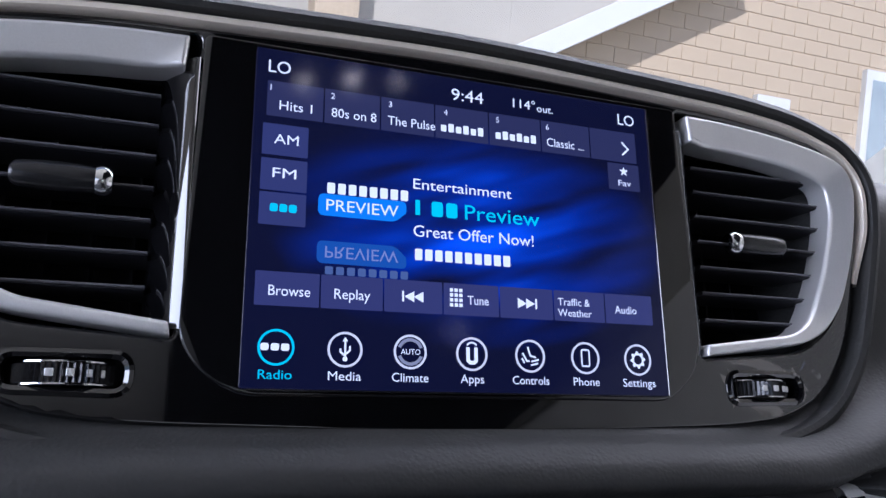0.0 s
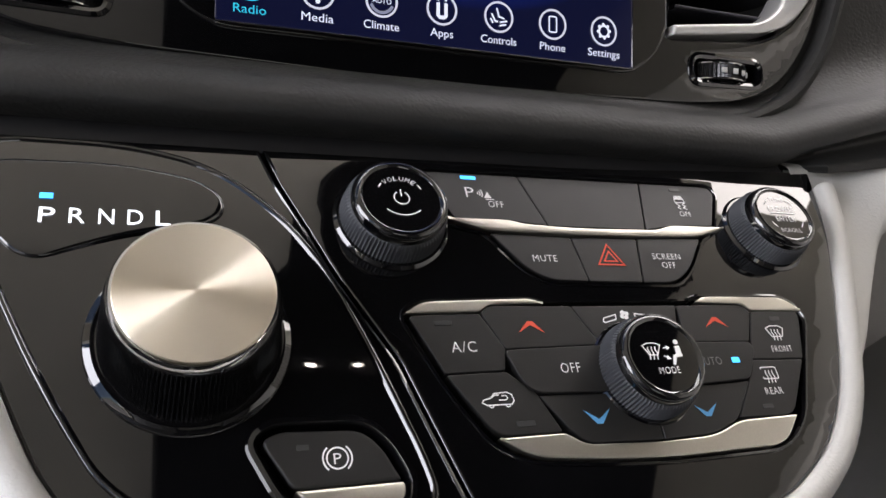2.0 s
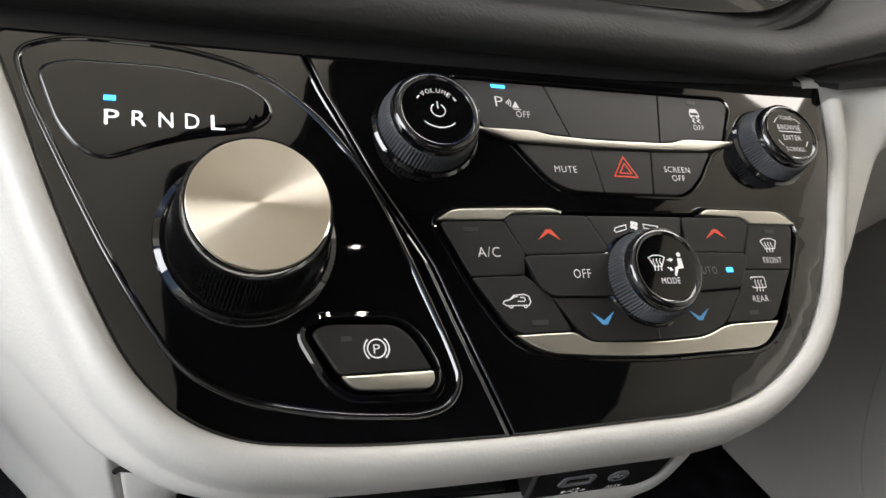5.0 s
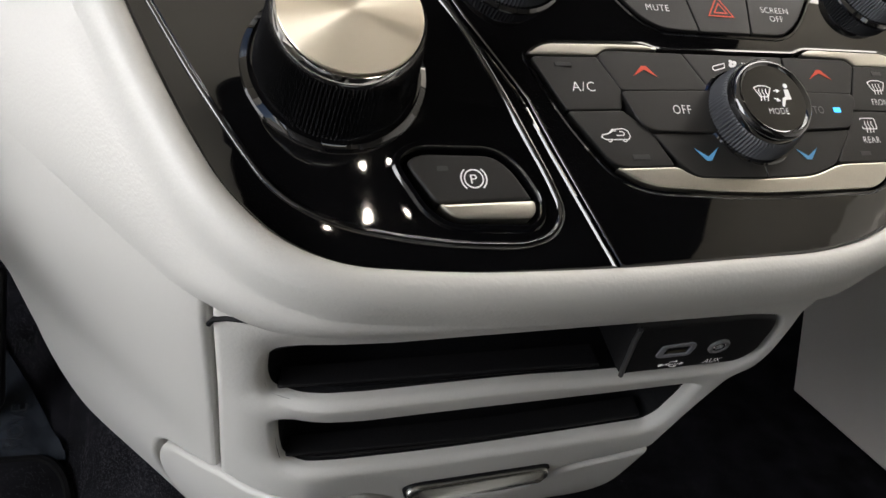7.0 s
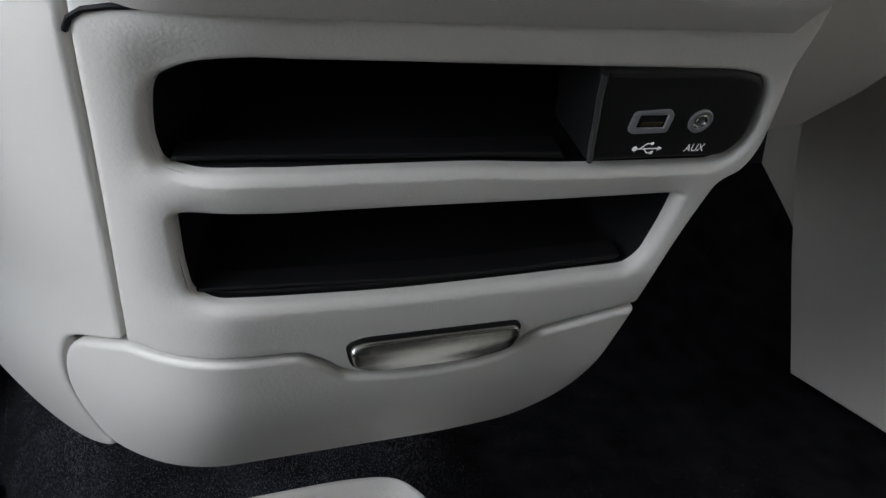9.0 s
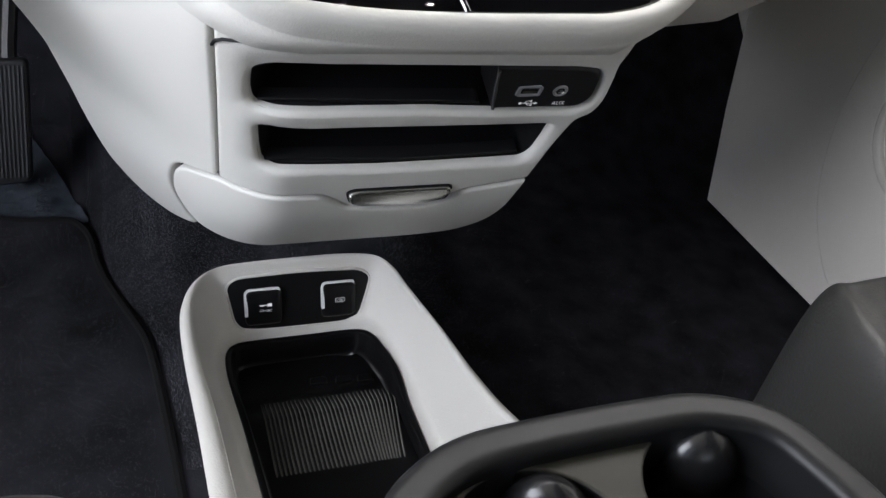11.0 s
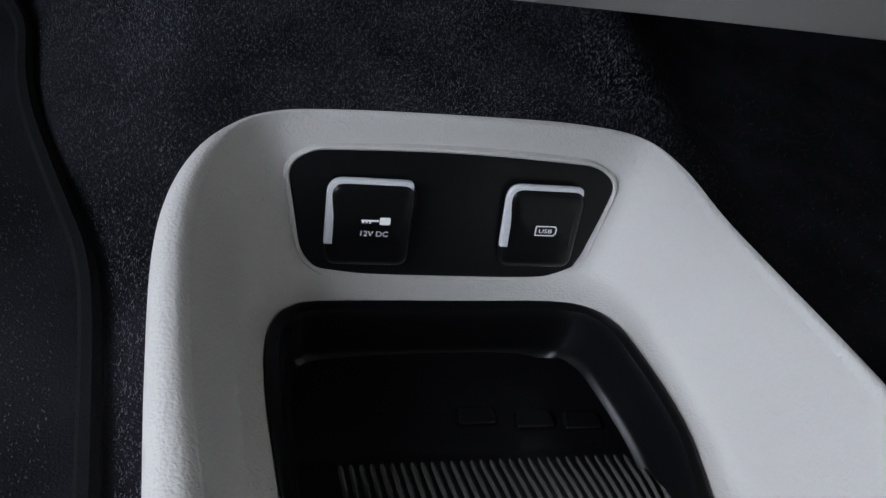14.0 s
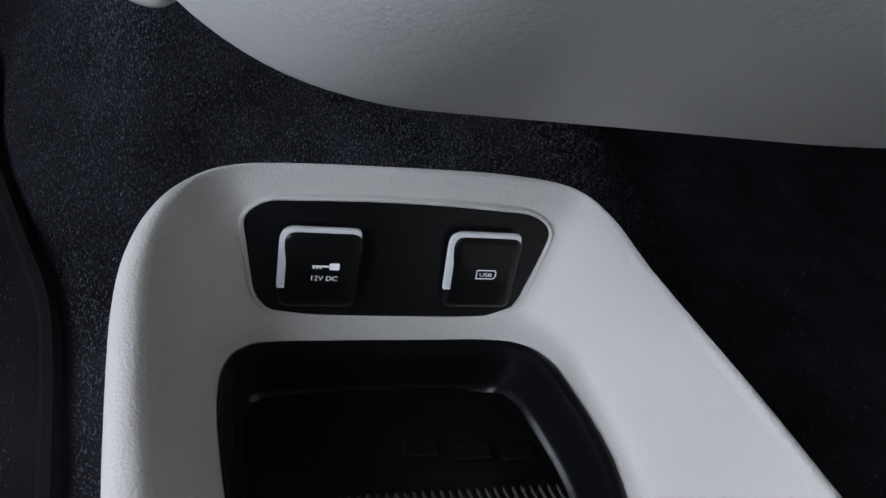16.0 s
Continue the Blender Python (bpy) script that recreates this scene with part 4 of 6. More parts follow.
def knob(u, v, r, h, words, name="knob", label=""):
    """A ribbed ring with a polished face."""
    at = shifted(face, u * s, v * s)
    ob = thing(name, label, "knob", group="control knobs")
    r, h = r * s, h * s
    part("collar", turned([(r + 0.0052, -0.001), (r + 0.0052, 0.0004), (r + 0.0042, 0.0014), (r + 0.0034, 0.0014)], at, 64), GLOSS, ob)
    part("grip", turned([(r + 0.0032, 0.001), (r + 0.0034, 0.002, 1), (r + 0.0026, h * 0.60, 1), (r + 0.0014, h * 0.68)], at, 168, 0.0006, 84), RUBBER, ob)
    part("cap", turned([(r + 0.0014, h * 0.66), (r + 0.0014, h * 0.82), (r + 0.0009, h * 0.93), (r - 0.0001, h * 0.99), (r - 0.0008, h), (r - 0.0013, h - 0.0003), (r - 0.0018, h - 0.0008), (r * 0.5, h - 0.0008), (0.0004, h - 0.0008)], at, 64), GLOSS, ob)
    return ob, at, h - 0.0008


vol, at, top = knob(-26.9, 46.2, 15.0, 14, 0, "volume_knob", "black volume knob with a polished face and ribbed rubber ring")
for k, letter in enumerate("VOLUME"):
    a = radians(90 + 9.6 * (2.5 - k) * 1.55)
    writing("legend", letter, at, 0.0072 * math.cos(a), 0.0072 * math.sin(a), 0.0019, WHITE, vol, 0.0015, "CENTER", top + 0.0003, turn=math.degrees(a) - 90, thin=0.006)
part("symbol", stroke([arc(0, 0, 0.0026, 120, 420, 24), [(0, 0.0006), (0, 0.0036)], arc(0, 0.0016, 0.0086, 228, 312, 16), arc(0, 0, 0.0084, 30, 42, 4), arc(0, 0, 0.0084, 138, 150, 4)], at, 0.00042, top + 0.0003), WHITE, vol, smooth=0)
tune, at, top = knob(132.8, 46.4, 13.4, 14, 0, "tuning_knob", "black tuning knob with a polished face and ribbed rubber ring")
for word, v, w, cap in (("TUNE", 6.6, 7.2, 2.0), ("BROWSE", 1.6, 12.4, 2.6), ("ENTER", -3.4, 9.6, 2.6), ("SCROLL", -8.6, 10.0, 2.0)):
    writing("legend", word, at, 0.0, v * s, cap * s, WHITE, tune, w * s, "CENTER", top + 0.0003, thin=0.006)
part("symbol", stroke([[(-0.0062, 0.0007), (0.0062, 0.0007)], arc(0, 0, 0.0086, 35, 60, 6), arc(0, 0, 0.0086, 120, 145, 6), arc(0, 0, 0.0086, 205, 225, 6), arc(0, 0, 0.0086, 315, 335, 6)], at, 0.0004, top + 0.0003), WHITE, tune, smooth=0)
mode, at, top = knob(53.8, -12.6, 14.4, 14, 0, "mode_knob", "black mode knob with a polished face and ribbed rubber ring")
writing("legend", "MODE", at, 0.0, -0.0064, 0.0025, WHITE, mode, 0.0080, "CENTER", top + 0.0003, thin=0.006)
part("symbol", stroke([mm([(-7.6, 3.6), (-5.6, 4.4), (-2.6, 4.4), (-0.8, 3.6), (-2.6, 0.2), (-5.8, 0.2), (-7.6, 3.6)])] + [mm([(-5.6 + 1.4 * j, 3.2), (-5.9 + 1.4 * j, 2.0), (-5.4 + 1.4 * j, 1.0), (-5.9 + 1.4 * j, -1.4)]) for j in range(3)] + [mm([(0.2, 2.6), (1.6, 2.6)]), mm([(-0.4, -0.2), (1.0, -0.9)])], at, 0.00042, top + 0.0003), WHITE, mode, smooth=0)
part("symbol", joined(flat(mm([(1.4, 3.4), (1.4, 1.8), (2.9, 2.6)]), at, top + 0.0003), flat(mm([(0.9, 0.0), (0.5, -1.5), (2.2, -1.4)]), at, top + 0.0003), flat(circle(0.0058, 0.0046, 0.0009, 14), at, top + 0.0003), flat(mm([(4.8, 3.2), (6.6, 3.2), (6.8, -0.6), (4.4, -0.8), (3.0, -3.6), (2.2, -3.2), (3.2, -0.2), (4.6, 0.4)]), at, top + 0.0003)), WHITE, mode, smooth=0)

# ---- gear selector side ----
MODULE = mm([(-160, 67, 6), (-146, 73, 10), (-112, 72.6, 20), (-86, 66, 16), (-66.5, 49, 20), (-52, 27.5, 20), (-40, -3, 20), (-29.5, -33, 14), (-26.5, -46, 8), (-31, -53.5, 6), (-41, -56, 8), (-70, -53.6, 20), (-97, -47, 16), (-113, -37, 16), (-130, -8, 20), (-146, 28, 20), (-156, 52, 14)])
module = [Vector(p) for p in rounded(MODULE, seg=5)]
if area(module) < 0:
    module.reverse()
part("module_ridge", loft([[face(p.x, p.y, d) for p in inset(module, off)] for off, d in ((-0.0015, 0.0003), (-0.0010, -0.0006), (-0.0003, -0.0009), (0.0004, -0.0007), (0.0012, 0.0002))], True), GLOSS, panel)
part("joint_ridge", loft([[face(split_u(v) + a, v, d) for a, d in ((-0.0026, 0.0003), (-0.0019, -0.0006), (-0.0012, -0.0003))] for v in [0.073 - 0.0046 * k for k in range(31)]], closed=False), GLOSS, panel)
WINDOW = mm([(-154, 60, 6), (-145, 63.6, 6), (-112, 63.8, 16), (-90, 59, 14), (-82.4, 53, 7), (-81.6, 46.4, 7), (-88, 41.2, 10), (-112, 36.6, 14), (-136, 27, 8), (-147, 38, 10)])
display = thing("gear_indicator", "gloss black gear indicator window with lit letters", "gear indicator")
part("window", sheet(rounded(WINDOW, seg=6), [], lambda a, b, d: face(a, b, d - 0.0007 - 0.055 * (b - 0.026)), 0.006, r=0.0016), GLOSS, display)


def on_window(a, b, d=0.0):
    return face(a, b, d - 0.0007 - 0.055 * (b - 0.026))


for k, letter in enumerate("PRNDL"):
    writing("letter", letter, on_window, (-131.8 + 7.95 * k) * s, 0.0402, 0.0056, LIT, display, 0.0043, "CENTER", 0.0003)
part("indicator", flat(mm(box2(-132.4, 49.6, 3.6, 1.9)), on_window, 0.0003), LED, display)

dial = thing("gear_dial", "round gear dial with brushed aluminium top and ribbed side", "gear dial")
at = shifted(face, -0.0922, 0.0030)
part("base", turned([(0.0285, -0.0005), (0.0280, 0.0010), (0.0262, 0.0020), (0.0248, 0.0016)], at, 72), GLOSS, dial)
part("grip", turned([(0.0246, 0.001), (0.0246, 0.003, 1), (0.0226, 0.0225, 1), (0.0215, 0.0245)], at, 240, 0.0011, 60), SATIN, dial)
part("bright_ring", turned([(0.0212, 0.0240), (0.0217, 0.0250), (0.0216, 0.0268), (0.0208, 0.0284), (0.0202, 0.0284)], at, 72), CHROME, dial)
BRUSHED = bpy.data.materials.new("turned_aluminium")
BRUSHED.use_nodes = True
nt = BRUSHED.node_tree
bs = nt.nodes["Principled BSDF"]
bs.inputs["Base Color"].default_value, bs.inputs["Metallic"].default_value = (0.92, 0.83, 0.68, 1), 1.0
bs.inputs["Roughness"].default_value, bs.inputs["Anisotropic"].default_value = 0.42, 1.0
bs.inputs["Anisotropic Rotation"].default_value = 0.25
tg = nt.nodes.new("ShaderNodeTangent")
tg.direction_type, tg.axis = "RADIAL", "Z"
nt.links.new(tg.outputs[0], bs.inputs["Tangent"])
flat_top = turned([(0.0203, 0.0), (0.0200, 0.0005), (0.0120, 0.0006), (0.0060, 0.0006), (0.0003, 0.0006)], lambda a, b, d: Vector((a, b, -d)), 96)
top_ob = part("top_disc", flat_top, BRUSHED, dial, "brushed aluminium disc")
zc = at(0, 0, -0.0282)
nrm = (at(0, 0, -0.03) - at(0, 0, 0)).normalized()
vv = (at(0, 1, 0) - at(0, 0, 0)).normalized()
top_ob.matrix_world = Matrix(((1, vv.x, nrm.x, zc.x), (0, vv.y, nrm.y, zc.y), (0, vv.z, nrm.z, zc.z), (0, 0, 0, 1)))

brake = thing("parking_brake_switch", "black parking brake switch with a silver lower lip", "switch")
lip = [Vector(p) for p in BRAKE]
if area(lip) < 0:
    lip.reverse()
part("surround", loft([[face(p.x, p.y, d) for p in inset(lip, off)] for off, d in ((-0.0030, 0.0003), (-0.0022, -0.0012), (-0.0008, -0.0014), (0.0004, 0.0004), (0.0010, 0.006))], True), GLOSS, brake)
part("key", sheet(rounded(mm([(-74.6, -27.4, 3), (-69.0, -25.0, 3), (-46, -26, 5), (-40.6, -31.3, 4), (-35.8, -41.4, 1), (-66.4, -41.4, 2)]), seg=4), [], lambda a, b, d: face(a, b, d - 0.0004), 0.006, r=0.001), BUTTON, brake)
part("silver_lip", sheet(rounded(mm([(-66.2, -41.9, 1), (-35.6, -41.9, 1), (-35.2, -45.2, 2), (-37.4, -47.8, 3), (-62, -46.6, 5)]), seg=4), [], lambda a, b, d: face(a, b, d - 0.0012), 0.006, r=0.001), SILVER, brake, "silver lip")
at = shifted(face, -0.0536, -0.0338)
part("symbol", stroke([arc(0, 0, 0.0030, 0, 360, 28), arc(0, 0, 0.0041, 130, 230, 12), arc(0, 0, 0.0041, -50, 50, 12)], at, 0.0005, 0.0007), WHITE, brake, smooth=0)
writing("legend", "P", at, 0.0, -0.0016, 0.0032, WHITE, brake, 0.0022, "CENTER", 0.0007)
part("indicator", sheet(rounded(mm(box2(-63.0, -30.1, 3.4, 1.6)), 0.0003), [], lambda a, b, d: face(a, b, d - 0.0006), 0.0006, r=0.0001), LAMP_OFF, brake)

def pod(x, v, d=0.0):
    """The pod's skin: flat in front, curling back to the left and at its lower end."""
    y, z = 0.311 - 0.4072 * v, 0.389 + 0.9134 * v
    t = max(0.0, (-0.118 - v) / 0.052)
    y, z = y + 0.040 * t * t, z - 0.024 * t * t
    q = max(0.0, -0.085 - x)
    k = lerped([(-0.19, 10.0), (-0.17, 11.0), (-0.125, 15.0), (-0.09, 16.0), (0.04, 8.0)], v)[0]
    y += k * min(q, 0.055) ** 2 + (1.2 + 0.035 * k) * max(0.0, q - 0.055)
    q = max(0.0, x - 0.085)
    y += 5.0 * q * q
    k = min(1.0, max(0.0, -0.085 - x) / 0.06)
    return Vector((x + d * 0.7 * k, y + d * (0.91 - 0.3 * k), z + d * 0.40 * (1 - 0.6 * k)))


# ---- pale lower dashboard ----
lower = thing("lower_dashboard", "pale grey vinyl lower dashboard wrapped round the black panel", "lower dashboard")
open_run = [p for p in outline if p.y < 0.0735]
first = max(range(len(open_run)), key=lambda i: (open_run[i] - open_run[i - 1]).length)
open_run = open_run[first:] + open_run[:first]
RIM_STEPS = [(0.0002, 0.006), (0.0003, -0.0004), (0.0012, -0.0022), (0.0032, -0.0034), (0.0062, -0.0032), (0.0090, -0.0012), (0.0110, 0.0030), (0.0120, 0.0080), (0.0124, 0.0130)]


def rim_point(i, off, d, sink=0.0):
    """A point beside the panel's edge; sink carries it on towards the pod and the dashboard behind."""
    n, p = len(open_run), open_run[i]
    a, b = open_run[max(0, i - 2)], open_run[min(n - 1, i + 2)]
    t = (b - a).normalized()
    q = p + Vector((t.y, -t.x)) * off
    w = CONTROL(q.x, q.y, d)
    left, right = smoothstep(-0.098, -0.155, p.x), smoothstep(0.085, 0.135, p.x)
    gx, gv = p.x - 0.012 * smoothstep(-0.04, -0.10, p.x) - 0.085 * left, 0.0472 + 0.0608 * left
    goal = pod(gx, gv, -0.0038 * (1 - left) ** 2 + 0.0008 * left)
    bend = w.lerp(goal, 0.5).lerp(pod((p.x + gx) / 2, ((w.z - 0.389) / 0.9134 + gv) / 2, -0.001), left)
    goal = goal.lerp(w + Vector((0.004, 0.20, 0.0)), right)
    bend = bend.lerp(w.lerp(goal, 0.5), right)
    if sink > 1.0:
        return goal + Vector((0.0, 0.014, 0.002)) * (1 - left) ** 2 * (1 - right) * (sink - 1.0)
    bulge = math.sin(math.pi * sink) * 0.004 * (1 - right) * (1 - left)
    return (1 - sink) ** 2 * w + 2 * sink * (1 - sink) * bend + sink * sink * goal + Vector((-0.5 * bulge, -bulge, 0.25 * bulge))


rings = [[rim_point(i, off, d) for i in range(len(open_run))] for off, d in RIM_STEPS]
rings += [[rim_point(i, *RIM_STEPS[-1], k) for i in range(len(open_run))] for k in [j / 12 for j in range(1, 13)] + [1.06, 1.12, 2.0]]
bm = loft(rings, closed=False)
bmesh.ops.recalc_face_normals(bm, faces=bm.faces)
part("panel_surround", bm, PALE, lower)

# band that runs to the passenger door
BAND = [(0.43, 0.5535), (0.392, 0.5535), (0.3760, 0.5525), (0.3625, 0.5475), (0.3550, 0.5370), (0.3565, 0.5255), (0.3680, 0.5175), (0.392, 0.513), (0.44, 0.512)]
line = smooth_line(BAND, 4)


BAND_FOOT = [(0.166, 0.452), (0.178, 0.464), (0.186, 0.480), (0.192, 0.500), (0.197, 0.514), (0.203, 0.523), (0.216, 0.5320), (0.237, 0.5395), (0.260, 0.544), (0.284, 0.549), (0.334, 0.557), (0.60, 0.600), (0.74, 0.622)]


def band_point(x, s, p):
    """The band rises towards the door; its lower edge sweeps down in a fillet to the panel's side."""
    g = smoothstep(0.235, 0.180, x)
    foot, head = lerped(BAND_FOOT, x)[0], band_head(x)
    z = foot + (p[1] - 0.512) / 0.0415 * (head - foot)
    leg = 0.3714 + 1.076 * (z - 0.5547) + 0.0035 + 0.05 * smoothstep(0.62, 1.0, s)
    y = p[0] + (leg - p[0]) * g * smoothstep(0.12, 0.30, s)
    return (x - 0.70 * max(0.0, 0.530 - z) * g, y + 0.035 * smoothstep(0.3, 0.75, x), z)


part("passenger_band", loft([[band_point(x, i / (len(line) - 1), p) for i, p in enumerate(line)] for x in (0.166, 0.172, 0.178, 0.182, 0.184, 0.186, 0.188, 0.191, 0.195, 0.20, 0.205, 0.21, 0.216, 0.222, 0.228, 0.234, 0.240, 0.247, 0.255, 0.265, 0.275, 0.3, 0.33, 0.4, 0.5, 0.6, 0.74)], closed=False), PALE, lower)
glove = thing("glove_box", "taupe vinyl glove box under the passenger dashboard", "glove box")
# darker than the door's vinyl: the shade under the band is in this colour
GLOVESHADE = leather("taupe_vinyl", (0.42, 0.405, 0.38), 0.55, scale=500, depth=0.3, spread=0.05)
GLOVE = [(0.432, 0.516), (0.455, 0.48), (0.500, 0.42), (0.552, 0.348), (0.575, 0.333), (0.61, 0.330), (0.75, 0.345)]
bm = loft([[(x, p[0] + 0.03 * smoothstep(0.3, 0.75, x), p[1] + 0.09 * smoothstep(0.34, 0.60, x) * smoothstep(0.50, 0.34, p[1]) + max(0.0, lerped(BAND_FOOT, x)[0] - 0.512) * smoothstep(0.36, 0.51, p[1])) for p in smooth_line(GLOVE, 4)] for x in (0.165, 0.25, 0.32, 0.38, 0.44, 0.50, 0.56, 0.60)], closed=False)
part("lid", bm, GLOVESHADE, glove)
part("lid_gap", tube([(x, 0.4195 + 0.03 * smoothstep(0.3, 0.75, x), 0.5095 - 0.02 * (x - 0.2) + max(0.0, lerped(BAND_FOOT, x)[0] - 0.512)) for x in (0.20, 0.24, 0.28, 0.32, 0.37)], 0.0016, 6), VOID, glove, "dark gap above the lid")

# ---- storage pod under the panel ----


store = thing("storage_pod", "pale grey vinyl storage pod with two open black bins", "storage pod")
SLOT1 = rounded(mm([(-115.0, 13, 8), (-114.0, 23, 10), (-104, 28.6, 14), (-87, 31.0, 14), (-47, 30.6, 20), (26, 29.6, 20), (77, 29.0, 8), (91, 26.6, 7), (95.6, 20.4, 7), (99.2, 6, 8), (98.4, -4.6, 8), (90, -11.4, 7), (32, -11.2, 12), (10, -10.4, 14), (-9, -9.2, 14), (-42, -9.1, 14), (-103, -9.4, 6), (-112.6, -6.6, 6), (-114.8, 2, 6)]), seg=5)
SLOT2 = rounded(mm([(-109.2, -25.6, 3), (-39, -25.2, 20), (25, -25.8, 20), (79, -25.6, 1.5), (79.2, -40, 8), (77.6, -60, 6), (72, -66.6, 6), (13, -68.2, 30), (-33, -69.0, 20), (-74, -67.6, 20), (-97, -67.2, 6), (-105, -63.2, 7), (-107.4, -50, 7)]), seg=5)
FACE = rounded(mm([(-131.6, 62, 2), (-131.4, 36, 8), (-129.8, -10, 20), (-128, -95.0, 2), (-110, -94.8, 10), (-90, -94, 10), (-64, -94.6, 4), (-53, -102.5, 3), (-45.5, -109.8, 4), (-11, -114.5, 20), (22, -110.6, 6), (37, -96.6, 6), (84, -86.4, 3), (88.8, -42, 20), (93.4, -19, 4), (103.6, -14.4, 5), (107.4, -3, 6), (104.4, 20, 10), (101.6, 34, 5), (103.0, 44, 3), (103.5, 62, 2)]), seg=4)


def box_gap(x, v, x0, x1, v0, v1):
    return math.hypot(max(x0 - x, x - x1, 0.0), max(v0 - v, v - v1, 0.0))


def dished(x, v, d=0.0):
    """The face sinks softly towards its two openings, most at their left ends."""
    near = min(box_gap(x, v, -0.104, 0.088, 0.001, 0.024), box_gap(x, v, -0.098, 0.068, -0.055, -0.030))
    sink = (0.0022 + 0.0028 * smoothstep(-0.07, -0.115, x)) * smoothstep(0.019, 0.007, near)
    return pod(x, v, d + sink)


part("face_panel", sheet(FACE, [SLOT1, SLOT2], dished, 0.006, r=0.0032, step=0.005, fine=0.004, k=5), PALE, store)


part("corner_gap", tube([dished(a * 0.001, b * 0.001, -0.0001) for a, b in ((-131.6, 39.0), (-130.2, 42.6), (-126.6, 45.2), (-120, 46.6), (-110, 47.2), (-98, 47.4))], 0.0010, 6), VOID, store, "dark gap under the surround")


def bin_liner(slot, floor_v, deep):
    loop = [Vector(p) for p in slot]
    if area(loop) < 0:
        loop.reverse()
    loop = dense(loop, 0.01)
    rows = [[pod(p.x, p.y, d) for p in inset(loop, -off)] for off, d in ((0.0004, 0.0055), (0.0012, 0.03), (0.0012, deep))]
    bm = loft(rows[::-1], True, False)
    bm.faces.new([bm.verts.new(p) for p in rows[-1]])
    return bm


for slot in (SLOT1, SLOT2):
    part("bin", bin_liner(slot, 0, 0.075), VOID, store, "black bin")
LEDGE = material("ledge_rubber", (0.009, 0.009, 0.010), 0.55, bump=0.2, scale=900, spec=0.25)
# rubber ledge along each bin's floor
part("bin_ledge", sheet(rounded(mm([(-111, -6.6, 2), (-109, -4.6, 1), (24, -7.2, 1), (26, -10.4, 1), (-5, -8.4, 10), (-40, -7.8, 10)]), seg=3), [], lambda a, b, d: pod(a, b, d + 0.008), 0.01, r=0.001), LEDGE, store)
part("bin_ledge", sheet(rounded(mm([(-104, -64.4, 4), (-103, -63.0, 1), (0, -66.2, 20), (70, -62.6, 1), (68.6, -65.4, 4), (3.4, -69.6, 30), (-61, -68.8, 20)]), seg=3), [], lambda a, b, d: pod(a, b, d + 0.008), 0.01, r=0.001), LEDGE, store)

socket = thing("media_socket", "black socket plate with a USB port and an audio jack", "socket plate")
part("plate", sheet(rounded(mm([(23.5, 30.2, 1), (78, 30.2, 6), (90.4, 27.4, 5), (94.2, 20, 5), (96.6, 1, 7), (89.6, -7.2, 6), (31, -7.6, 1), (26.5, 14, 6)]), seg=4), [], lambda a, b, d: pod(a, b, d + 0.0014), 0.03, r=0.0030, k=4), LEDGE, socket)


# the plate's left edge; its lighter grey stands in for a soft highlight
part("plate_ridge", tube([pod(a * 0.001, b * 0.001, 0.0012) for a, b in ((24.6, 28.6), (25.6, 20.0), (27.4, 12.0), (29.6, 0.0), (31.2, -6.6))], 0.0011, 8), material("ridge_grey", (0.035, 0.035, 0.037), 0.35, scale=900), socket, "rounded ridge of the plate")


def on_plate(a, b, d=0.0):
    return pod(a, b, d + 0.0014)


part("usb_frame", sheet(rounded(mm([(41.6, 14.2, 1.6), (41.2, 6.8, 1.6), (43.6, 5.0, 1.6), (58.0, 5.4, 1.8), (58.4, 12.6, 1.8), (56.0, 15.2, 1.8)]), seg=4), [rounded(mm(box2(50.0, 10.2, 11.4, 5.2)), 0.0005)], lambda a, b, d: on_plate(a, b, d - 0.0008), 0.004, r=0.0005), material("grey_plastic", (0.22, 0.22, 0.24), 0.4, scale=900), socket, "grey port frame")
bm = flat(rounded(mm(box2(50.0, 10.2, 11.4, 5.2)), 0.0003), on_plate, 0.00012)
part("usb_hole", bm, VOID, socket)
part("usb_tongue", sheet(rounded(mm(box2(50.2, 9.0, 8.6, 1.6)), 0.0002), [], lambda a, b, d: on_plate(a, b, d - 0.0004), 0.002, r=0.0002), material("contact_brass", (0.06, 0.05, 0.03), 0.35, metal=0.5), socket)
at = shifted(on_plate, 0.0704, 0.0099)
part("jack_ring", turned([(0.0048, 0.0), (0.0048, 0.0007), (0.0043, 0.0011), (0.0034, 0.0009), (0.0031, 0.0002)], at, 40), material("jack_grey", (0.30, 0.30, 0.31), 0.35, metal=0.6, scale=900), socket, "grey jack ring")
part("jack_barrel", turned([(0.0029, 0.0), (0.0029, 0.0008), (0.0025, 0.0010), (0.0018, 0.0008), (0.0015, -0.003)], at, 32), CHROME, socket, "chrome barrel")
part("jack_hole", turned([(0.0016, 0.0002), (0.0001, 0.0002)], at, 20), VOID, socket)
writing("legend", "AUX", on_plate, 0.0736, -0.0034, 0.0034, WHITE, socket, 0.0086, "CENTER", 0.0003)
